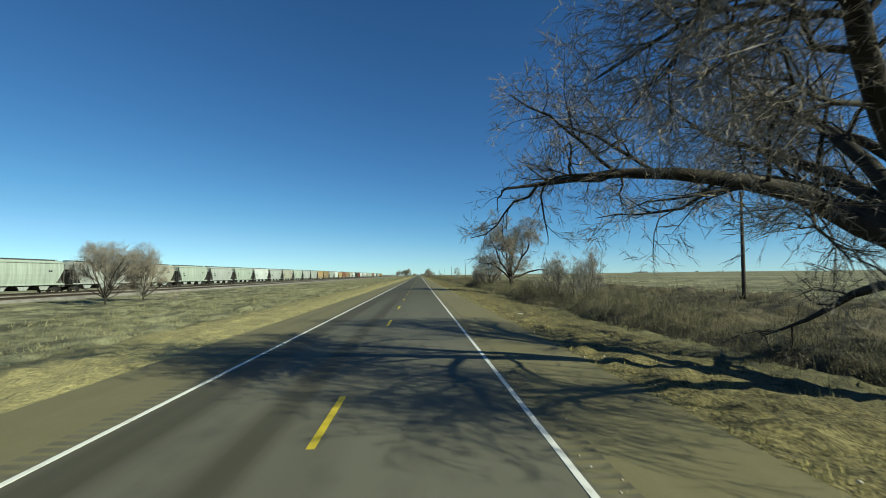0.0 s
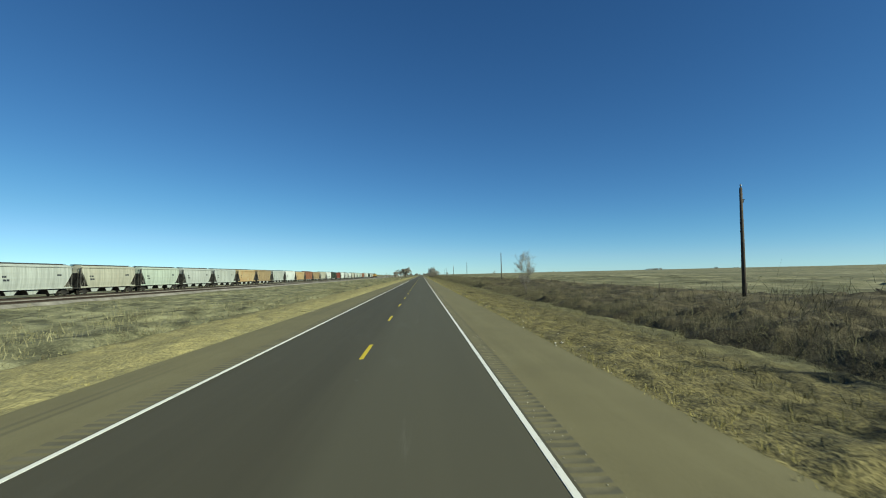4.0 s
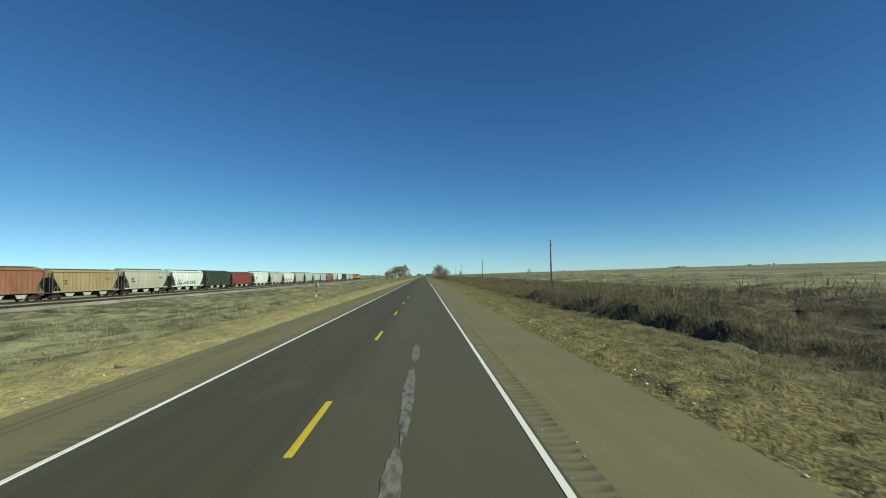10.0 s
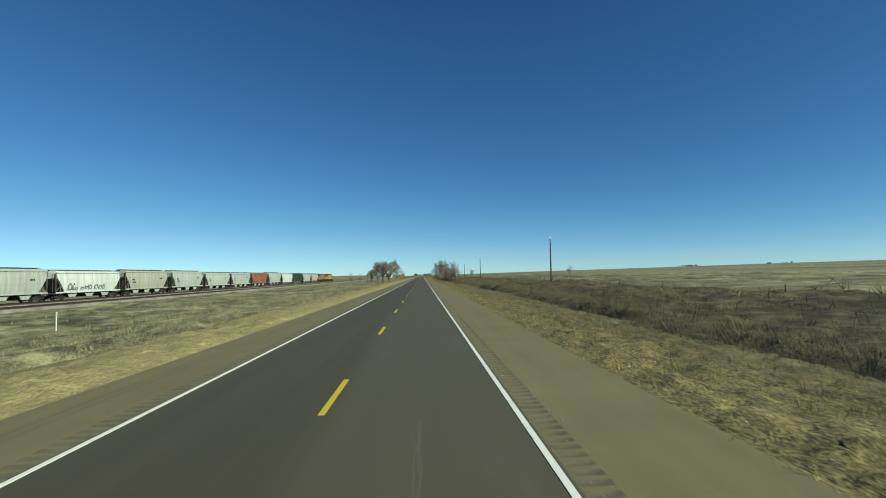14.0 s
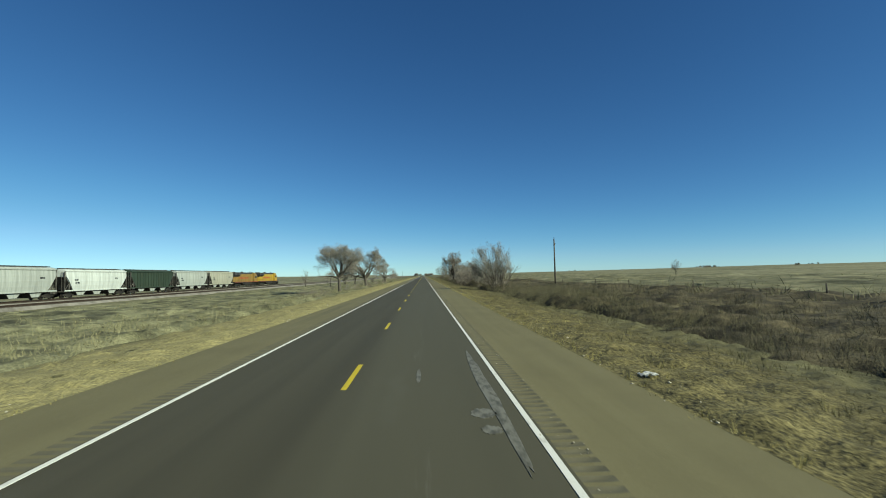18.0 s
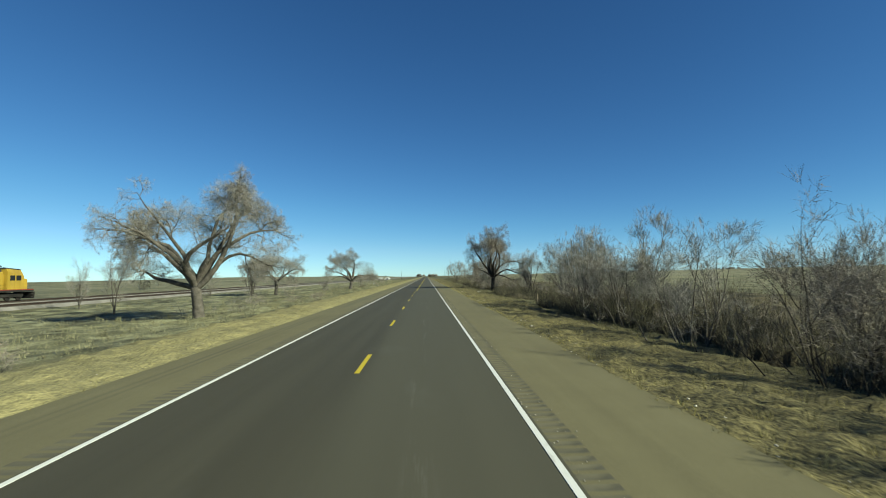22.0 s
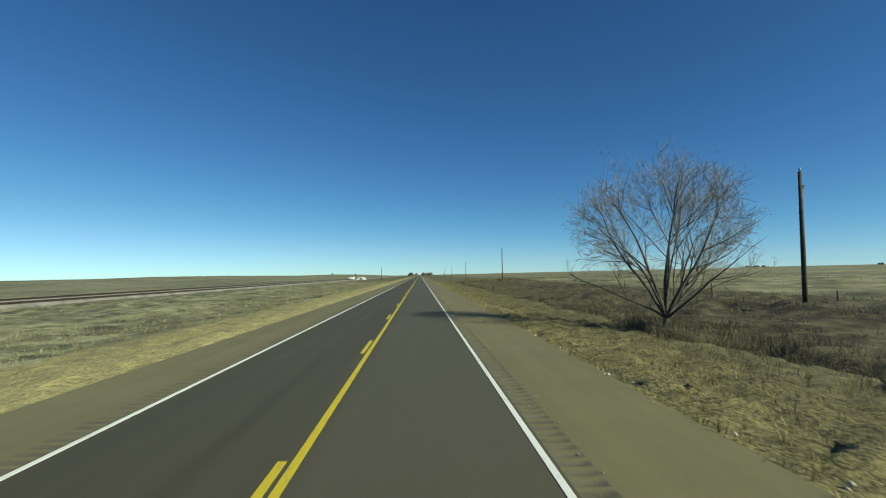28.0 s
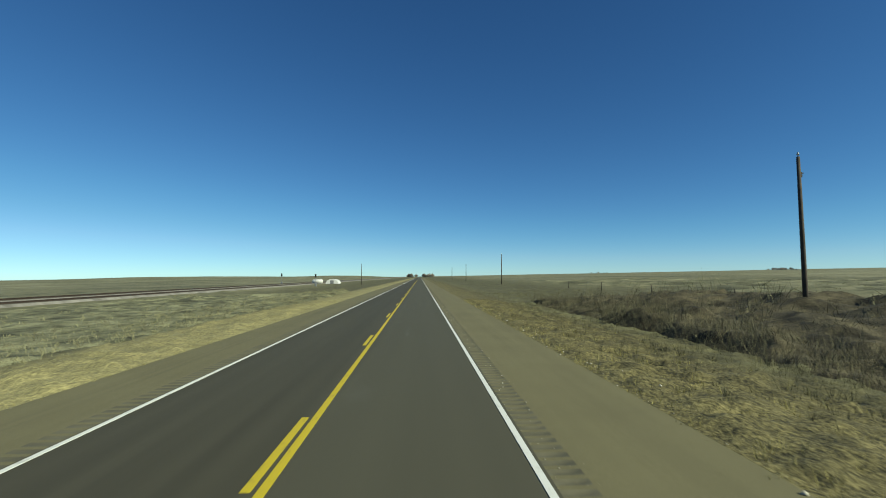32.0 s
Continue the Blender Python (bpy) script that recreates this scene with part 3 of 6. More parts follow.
SPRAY = varied("faded_spray_paint", (0.05, 0.06, 0.062), (0.16, 0.18, 0.17), 0.8, 3, 20)
# one dark paint for the car ends: grime with the bays' shade put in
END_PAINT = varied("shaded_grimy_end_paint", (0.03, 0.029, 0.027), (0.1, 0.096, 0.088), 0.8, 1.5, 12)
BODY = {c: hopper_body(c) for c in (True, False)}
BOGIE, WHEELSET, OUTLET, END = (mesh_of(n, s, m) for n, s, m in (("bogie", bogie_frame(), DARK_METAL), ("wheelset", wheelset(), WHEEL),
                                                                  ("outlet", hopper_outlet(), DARK_METAL), ("end_frame", end_frame(), END_PAINT)))
ROOFWALK = Shape().box(-0.36, 0.36, -8.3, 8.3, 4.62, 4.68)
for k in np.arange(-7.6, 7.7, 1.9):
    ROOFWALK.box(-0.3, 0.3, k - 0.04, k + 0.04, 4.5, 4.62)
ROOFWALK = mesh_of("roof_walkway", ROOFWALK, DARK_METAL)
HATCH = mesh_of("roof_hatch", Shape().box(-0.82, -0.42, -6.9, 6.9, 4.44, 4.62, 0.05).box(0.42, 0.82, -6.9, 6.9, 4.44, 4.62, 0.05), LOCO_GREY)
RIB = Shape().box(1.42, 1.52, -0.05, 0.05, 1.28, 4.12)
GATE = mesh_of("gate", Shape().add([(1.24, -1.15, 0.95), (1.24, 1.15, 0.95), (1.17, 0.72, 0.42), (1.17, -0.72, 0.42), (1.2, -1.15, 0.95), (1.2, 1.15, 0.95), (1.13, 0.72, 0.42), (1.13, -0.72, 0.42)],
                           [(3, 2, 1, 0), (4, 5, 6, 7), (0, 1, 5, 4), (1, 2, 6, 5), (2, 3, 7, 6), (3, 0, 4, 7)]), PAINTS["light_grey"][1])
# added plate over the sloped end; its dark colour stands for the overhang's shade
END_SHADE = mesh_of("end_shade", Shape().loft([[(-1.38, 6.4 + dy, 1.24), (1.38, 6.4 + dy, 1.24), (1.4, 8.1 + dy, 3.3), (-1.4, 8.1 + dy, 3.3)] for dy in (-0.04, 0.03)]), END_PAINT)
SILL = mesh_of("centre_sill", Shape().box(-0.22, 0.22, -8.6, 8.6, 0.72, 1.1), DARK_METAL)


def stencil(rng, big):
    """Unreadable car markings as (y, z, width, height) bars: small ones near the ends, or a row of large sprayed strokes."""
    bars = []
    if big:
        y = -5.8
        while y < 3.5:
            w, h = rng.uniform(0.5, 1.1), rng.uniform(0.6, 1.15)
            z = 1.45 + rng.uniform(0, 0.2)
            bars += [(y, z, w * 0.3, h), (y + w * 0.3, z + h * rng.uniform(0.3, 0.7), w * 0.45, h * 0.3), (y + w * 0.75, z + rng.uniform(0, 0.2), w * 0.25, h * rng.uniform(0.6, 0.9)), (y + w * 0.3, z, w * 0.45, h * 0.16)]
            y += w + rng.choice((0.06, 0.1, 0.6))
    else:
        for y, z, n in ((-6.2, 2.7, 2), (-6.0, 2.25, 2), (4.6, 2.9, 2)):
            for k in range(n):
                w = rng.uniform(0.25, 0.55)
                bars.append((y, z, w, 0.24))
                y += w + 0.12
    return bars


def hopper(paint, curved, marks, rng):
    words, mat = PAINTS[paint]
    side = "smooth curved sides" if curved else "ribbed sides"
    car = tagged(new("hopper_car"), f"{words} covered hopper car, {side}", "hopper car", "cars of the freight train")
    body = part("body", BODY[curved], mat, car)
    if not curved:
        rib = mesh_of("side_rib", RIB, mat)
        for y in np.arange(-6.0, 6.1, 1.0):
            part("side_rib", rib, mat, body, at=Matrix.Translation((0, float(y), 0)))
            part("side_rib", rib, mat, body, at=pose(0, float(y), 0, 0, 0, 180))
    if marks:
        for y, z, w, h in stencil(rng, marks == "big"):
            x = hopper_ring(1.42, z + h / 2, 0.16 if curved else 0.0)
            part("marking", Shape().box(x - 0.05, x + 0.012, y, y + w, z, z + h), SPRAY if marks == "big" else INK, body)
    for turn in (0, 180):
        part("end_shade", END_SHADE, None, body, "dark plate added for shade and grime on the sloped end", at=pose(0, 0, 0, 0, 0, turn))
    part("roof_walkway", ROOFWALK, None, car)
    part("roof_hatch", HATCH, None, car)
    part("centre_sill", SILL, None, car)
    for y in (-4.2, 0, 4.2):
        part("outlet", OUTLET, None, car, at=Matrix.Translation((0, y, 0)))
        part("gate", GATE, None, car, at=Matrix.Translation((0, y, 0)))
    for turn in (0, 180):
        part("end_frame", END, None, car, at=pose(0, 0, 0, 0, 0, turn))
    for y in (-6.9, 6.9):
        b = part("bogie", BOGIE, None, car, at=Matrix.Translation((0, y, 0)))
        for dy in (-0.9, 0.9):
            part("wheelset", WHEELSET, None, b, at=Matrix.Translation((0, dy, 0.44)))
    return car


# from the car behind the locomotives to the tail of the train
CONSIST = ("cream light_grey green white light_grey rust light_grey mint light_grey cream white light_grey white red green white cream tan rust orange "
           "white light_grey tan orange light_grey light_grey mint cream light_grey white mint light_grey mint cream light_grey mint white light_grey mint "
           "cream mint light_grey light_grey mint cream mint light_grey mint").split()
SPRAYED = (10, 15)      # white cars with large sprayed strokes
CAR_STEP, LOCO_LEN, TRAIN_HEAD = 17.3, 22.3, 731.0
made, rng = {}, random.Random(5)
tail = TRAIN_HEAD - 2 * LOCO_LEN
for k, paint in enumerate(CONSIST):
    y = tail - CAR_STEP * (k + 0.5)
    curved = paint in ("mint", "cream", "white") or (paint == "light_grey" and k % 3 != 0)
    marks = "big" if k in SPRAYED else ("small" if paint not in ("green", "rust") else "")
    key, m = (paint, curved, marks), Matrix.Translation((MAIN_X, y, MAIN_Z)) @ Matrix.Diagonal((1, 0.96, 1.05, 1))
    if key in made:
        copy_thing(made[key], m)
    else:
        made[key] = hopper(paint, curved, marks, rng)
        made[key].matrix_basis = m


RED_STRIPE = varied("dull_red_paint", (0.2, 0.03, 0.02), (0.32, 0.06, 0.035), 0.6, 2, 20)


def locomotive(paint, words):
    """Road diesel: low nose and cab at +y end, long hood, flared radiator at the other end."""
    loco = tagged(new("locomotive"), f"{words} diesel freight locomotive with dark grey roof", "locomotive", "locomotives of the freight train")
    mat = PAINTS[paint][1]
    part("underframe", Shape().box(-1.5, 1.5, -10.7, 10.7, 1.25, 1.62, 0.05).box(-0.2, 0.2, -11.1, 11.1, 0.8, 1.1), DARK_METAL, loco)
    hood = part("hood", Shape().box(-0.95, 0.95, -10.2, 6.2, 1.62, 4.05, 0.08), mat, loco)
    for y in np.arange(-9.6, 5.6, 1.15):
        part("hood_door", Shape().box(0.95, 0.975, y, y + 0.98, 1.8, 3.7), mat, hood)
    part("hood_roof", Shape().box(-0.9, 0.9, -6.2, 6.0, 4.05, 4.42, 0.1).box(-0.55, 0.55, -3.5, 1.5, 4.42, 4.62, 0.08), LOCO_GREY, loco)
    part("radiator", Shape().loft([[(-0.98, -10.3, 3.2), (0.98, -10.3, 3.2), (0.98, -6.2, 3.2), (-0.98, -6.2, 3.2)],
                                   [(-1.52, -10.4, 3.75), (1.52, -10.4, 3.75), (1.52, -6.1, 3.75), (-1.52, -6.1, 3.75)],
                                   [(-1.52, -10.4, 4.6), (1.52, -10.4, 4.6), (1.52, -6.1, 4.6), (-1.52, -6.1, 4.6)]]), LOCO_GREY, loco, "dark flared radiator housing")
    cab = part("cab", Shape().loft([[(-1.5, 6.2, 1.62), (1.5, 6.2, 1.62), (1.5, 8.9, 1.62), (-1.5, 8.9, 1.62)],
                                    [(-1.5, 6.2, 4.1), (1.5, 6.2, 4.1), (1.5, 8.9, 3.4), (-1.5, 8.9, 3.4)],
                                    [(-1.25, 6.2, 4.5), (1.25, 6.2, 4.5), (1.25, 8.6, 4.3), (-1.25, 8.6, 4.3)]]), mat, loco)
    for x in (-1.51, 1.51):
        for y in (6.6, 7.6):
            part("cab_window", Shape().box(x - 0.01, x + 0.01, y, y + 0.8, 2.85, 3.55), GLASS, cab)
    part("cab_roof", Shape().loft([[(-1.3, 6.1, 4.51), (1.3, 6.1, 4.51), (1.3, 8.75, 4.31), (-1.3, 8.75, 4.31)],
                                   [(-1.1, 6.15, 4.66), (1.1, 6.15, 4.66), (1.1, 8.6, 4.46), (-1.1, 8.6, 4.46)]]), LOCO_GREY, cab)
    part("horn", Shape().tube([(-0.3, 6.6, 4.62), (-0.3, 6.6, 4.86), (-0.3, 7.2, 4.86)], [0.04, 0.05, 0.1], 7), DARK_METAL, cab)
    for x in (-0.52, 0.52):
        part("windscreen", Shape().box(x - 0.4, x + 0.4, 8.87, 8.93, 2.75, 3.35), GLASS, cab)
    part("exhaust_stack", Shape().box(-0.3, 0.3, -1.6, -0.7, 4.6, 4.86, 0.04), DARK_METAL, loco)
    for y in (-5.4, -4.2):
        part("roof_fan", Shape().disc("z", (0, y, 4.5), 0.5, 0.12, 16), LOCO_GREY, loco)
    for y in (-9.3, -7.9):
        part("roof_fan", Shape().disc("z", (0, y, 4.66), 0.6, 0.08, 16), LOCO_GREY, loco)
    for x in (-0.98, 0.98):
        for k in range(9):
            part("marking", Shape().box(x - 0.01, x + 0.01, -5.4 + 0.85 * k, -4.85 + 0.85 * k, 2.55, 3.15), RED_STRIPE, hood, "dull red letter worn to a bar")
    for x in (-1.51, 1.51):
        part("side_stripe", Shape().box(x - 0.006, x + 0.006, -10.6, 10.6, 1.52, 1.6), RED_STRIPE, loco, "thin red stripe along the frame")
        for y in (-10.55, 10.15):
            part("step", Shape().box(min(x, x * 0.86), max(x, x * 0.86), y, y + 0.4, 0.5, 0.56).box(min(x, x * 0.86), max(x, x * 0.86), y, y + 0.4, 0.9, 0.96), DARK_METAL, loco)
    part("plough", Shape().loft([[(-1.45, 10.7, 0.25), (1.45, 10.7, 0.25), (1.45, 10.8, 0.25), (-1.45, 10.8, 0.25)], [(-1.45, 10.7, 1.2), (1.45, 10.7, 1.2), (1.45, 10.95, 1.2), (-1.45, 10.95, 1.2)]]), DARK_METAL, loco)
    part("air_reservoir", Shape().tube([(1.25, -3.9, 0.95), (1.25, 3.9, 0.95)], 0.2, 10), DARK_METAL, loco)
    part("headlight", Shape().box(-0.3, 0.3, 10.38, 10.46, 2.4, 2.65, 0.03), GALV, loco)
    part("nose", Shape().box(-0.85, 0.85, 8.9, 10.4, 1.62, 3.1, 0.15), mat, loco)
    part("fuel_tank", Shape().loft([[(-1.35, y, 0.4), (1.35, y, 0.4), (1.48, y, 0.8), (1.48, y, 1.25), (-1.48, y, 1.25), (-1.48, y, 0.8)] for y in (-2.6, 2.6)]), DARK_METAL, loco)
    rail = Shape()
    for x in (-1.46, 1.46):
        rail.tube([(x, -10.6, 2.55), (x, 6.1, 2.55)], 0.025, 4)
        for y in np.arange(-10.6, 6.2, 1.85):
            rail.tube([(x, float(y), 1.62), (x, float(y), 2.55)], 0.022, 4)
    part("handrail", rail, mat, loco)
    for y in (-7.0, 7.0):
        b = part("bogie", Shape().box(-1.12, -0.92, -2.3, 2.3, 0.55, 0.95, 0.04).box(0.92, 1.12, -2.3, 2.3, 0.55, 0.95, 0.04).box(-1.0, 1.0, -0.4, 0.4, 0.6, 1.2), DARK_METAL, loco, at=Matrix.Translation((0, y, 0)))
        for dy in (-1.85, 0, 1.85):
            part("wheelset", WHEELSET, None, b, at=pose(0, dy, 0.5) @ Matrix.Scale(1.13, 4))
    return loco


lead = locomotive("yellow", "bright yellow")
lead.matrix_basis = Matrix.Translation((MAIN_X, TRAIN_HEAD - LOCO_LEN / 2, MAIN_Z))
second = locomotive("dusty_yellow", "grimy orange-yellow")
second.matrix_basis = pose(MAIN_X, TRAIN_HEAD - LOCO_LEN * 1.5, MAIN_Z)

# ---- bare trees ----


SPECS = {
    # trunk: clear trunk as part of the height; low, belly: lowest and widest level of the crown; limbs and their rise from the level in degrees (lowest, highest);
    # bend: how the limbs turn up (+) or over (-) on their way; fork, up: angle of the side branches and their pull to the sky; droop of the twigs; lump: unevenness of the outline
    "spreading": dict(trunk=0.22, low=0.24, belly=0.5, limbs=8, rise=(28, 80), bend=-0.05, fork=50, up=0.35, droop=0.4, lump=0.26, wander=0.27, stems=0.0, sides=7),
    "old": dict(trunk=0.1, low=0.02, belly=0.42, limbs=8, rise=(28, 78), bend=-0.06, fork=50, up=0.45, droop=0.25, lump=0.28, wander=0.25, stems=0.0, sides=7),
    "flat": dict(trunk=0.3, low=0.5, belly=0.7, limbs=9, rise=(42, 76), bend=-0.02, fork=42, up=0.3, droop=0.1, lump=0.1, wander=0.2, stems=0.0, sides=7),
    "round": dict(trunk=0.09, low=0.06, belly=0.46, limbs=13, rise=(26, 84), bend=0.02, fork=36, up=0.3, droop=-0.05, lump=0.1, wander=0.1, stems=0.0, sides=6),
    "vase": dict(trunk=0.0, low=0.1, belly=0.66, limbs=8, rise=(70, 88), bend=0.02, fork=28, up=0.45, droop=-0.35, lump=0.12, wander=0.08, stems=0.07, sides=6),
    "slim": dict(trunk=0.0, low=0.12, belly=0.62, limbs=2, rise=(82, 89), bend=0.03, fork=36, up=0.5, droop=-0.4, lump=0.12, wander=0.07, stems=0.04, sides=6),
    "shrub": dict(trunk=0.0, low=-0.05, belly=0.45, limbs=13, rise=(26, 84), bend=0.03, fork=34, up=0.2, droop=-0.1, lump=0.16, wander=0.12, stems=0.3, sides=4),
}


def unit(v):
    return v / (np.linalg.norm(v, axis=-1, keepdims=True) + 1e-9)


class Crown:
    """The uneven dome that a crown fills."""

    def __init__(self, nr, sp, h, w, shift):
        self.mid = np.array([shift, 0, h * sp["belly"]])
        self.flat, self.top, self.under = w / 2, h * (1 - sp["belly"]), h * (sp["belly"] - sp["low"])
        self.lump, self.phase = sp["lump"], nr.random(4) * 6.28

    def inside(self, q):
        r = q - self.mid
        r = np.stack([r[..., 0] / self.flat, r[..., 1] / self.flat, r[..., 2] / np.where(r[..., 2] > 0, self.top, self.under)], -1)
        d, p = unit(r), self.phase
        wave = np.sin(4.1 * d[..., 0] + p[0]) + np.sin(4.7 * d[..., 1] + p[1]) + np.sin(3.9 * d[..., 2] + p[2]) + np.sin(7 * d[..., 0] + 6 * d[..., 2] + p[3])
        return np.linalg.norm(r, axis=-1) < 0.93 + self.lump * 0.5 * wave

    def reach(self, p, d):
        """How far a line goes from p along d before it leaves the dome."""
        s = np.linspace(0.03, 1, 26) * 2 * max(self.flat, self.top)
        ok = self.inside(p[:, None] + d[:, None] * s[None, :, None])
        return np.where(ok.any(1), s[len(s) - 1 - np.argmax(ok[:, ::-1], axis=1)], 0.0)


def wander(nr, p, d, length, n, rough, bend, least=-2.0):
    """Crooked lines: from p along d, n steps each, turning a little at every step, down to the slope least. Gives (lines, n + 1, 3)."""
    pts, d = [p], unit(d)
    for k in range(n):
        d = d + nr.normal(scale=rough, size=d.shape)
        d[:, 2] += np.where(d[:, 2] > least, bend, 0.04)
        d = unit(d)
        pts.append(pts[-1] + d * (length / n)[:, None])
    return np.stack(pts, 1)


def sprout(nr, lines, radii, lengths, count, span, angle, up, crown, ratio, least, outer=0.7):
    """Side branches along lines: where they start, their way, length, radius and the line that each grows on."""
    own = np.repeat(np.arange(len(lines)), count)
    m, n = len(own), lines.shape[1] - 1
    u = span[0] + (span[1] - span[0]) * nr.random(m) ** outer
    k = np.minimum((u * n).astype(int), n - 1)
    f = (u * n - k)[:, None]
    a, b = lines[own, k], lines[own, k + 1]
    on = unit(b - a)
    side = unit(np.cross(on, nr.normal(size=(m, 3))))
    side[:, 2] += up
    side = unit(side - on * (side * on).sum(1, keepdims=True))
    t = np.radians(angle) * nr.uniform(0.6, 1.35, (m, 1))
    p, d = a * (1 - f) + b * f, on * np.cos(t) + side * np.sin(t)
    length = lengths[own] * ratio * (1.15 - 0.7 * u) * nr.uniform(0.65, 1.25, m)
    length = np.minimum(length, np.maximum(crown.reach(p, d), least * lengths[own]))
    r = np.minimum(radii[own] * (1 - 0.8 * u) * 0.62, 0.016 * length + 0.003)
    return p, d, length, r, own


def tubes(lines, r0, r1, sides):
    """Tapered tubes round many lines at once."""
    m, n = lines.shape[0], lines.shape[1]
    on = unit(np.gradient(lines, axis=1))
    ref = np.where(np.abs(on[:, :1, 2:]) < 0.8, np.array([0, 0, 1.0]), np.array([1.0, 0, 0]))
    a = unit(np.cross(on, np.broadcast_to(ref, on.shape)))
    b = np.cross(on, a)
    r = (r1[:, None] + (r0 - r1)[:, None] * np.linspace(1, 0, n)[None] ** 0.85)[..., None, None]
    t = np.arange(sides) * 2 * math.pi / sides
    v = lines[:, :, None] + r * (a[:, :, None] * np.cos(t)[:, None] + b[:, :, None] * np.sin(t)[:, None])
    i, j = np.meshgrid(np.arange(n - 1), np.arange(sides), indexing="ij")
    p, q = (i * sides + j).ravel(), (i * sides + (j + 1) % sides).ravel()
    f = np.concatenate([np.stack([p, q, q + sides], 1), np.stack([p, q + sides, p + sides], 1)])
    return v.reshape(-1, 3), (f[None] + (np.arange(m) * n * sides)[:, None, None]).reshape(-1, 3)


def joined(pieces):
    """Several (vertices, triangles) as one."""
    v, t, base = [], [], 0
    for a, b in pieces:
        v.append(a), t.append(b + base)
        base += len(a)
    return np.concatenate(v), np.concatenate(t)


def ribbons(rng, starts, ways, lengths, width, droop):
    """Fine stems, each a thin bent blade of three faces; all in one go."""
    n = len(starts)
    d = unit(ways)
    side = unit(np.cross(d, rng.normal(size=(n, 3))))
    mid = starts + d * lengths[:, None] * 0.5
    e = unit(d + np.array([0, 0, -droop]) + rng.normal(scale=0.22, size=(n, 3)))
    tip = mid + e * lengths[:, None] * 0.5
    w = width * (0.7 + 0.6 * rng.random((n, 1)))
    v = np.stack([starts - side * w, starts + side * w, mid - side * w * 0.6, mid + side * w * 0.6, tip], 1).reshape(-1, 3)
    t = np.array([(0, 1, 3), (0, 3, 2), (2, 3, 4)])
    return v, (t[None] + (np.arange(n) * 5)[:, None, None]).reshape(-1, 3)


def sprays(rng, starts, ways, lengths, width, droop):
    """Sprays of twigs: a fine stem with two side shoots, a face each."""
    n, d, out = len(starts), unit(ways), []
    for u, part_of, loose in ((0.0, 1.0, 0.0), (0.3, 0.65, 0.6), (0.6, 0.5, 0.7)):
        p = starts + d * (lengths * u)[:, None]
        e = unit(d + rng.normal(scale=loose, size=(n, 3)) + np.array([0, 0, -0.4 * droop])) if loose else d
        side = unit(np.cross(e, rng.normal(size=(n, 3)))) * width * (0.7 + 0.6 * rng.random((n, 1)))
        out.append(np.stack([p - side, p + side, p + e * (lengths * part_of)[:, None]], 1))
    return np.stack(out, 1).reshape(-1, 3), np.arange(9 * n).reshape(-1, 3)


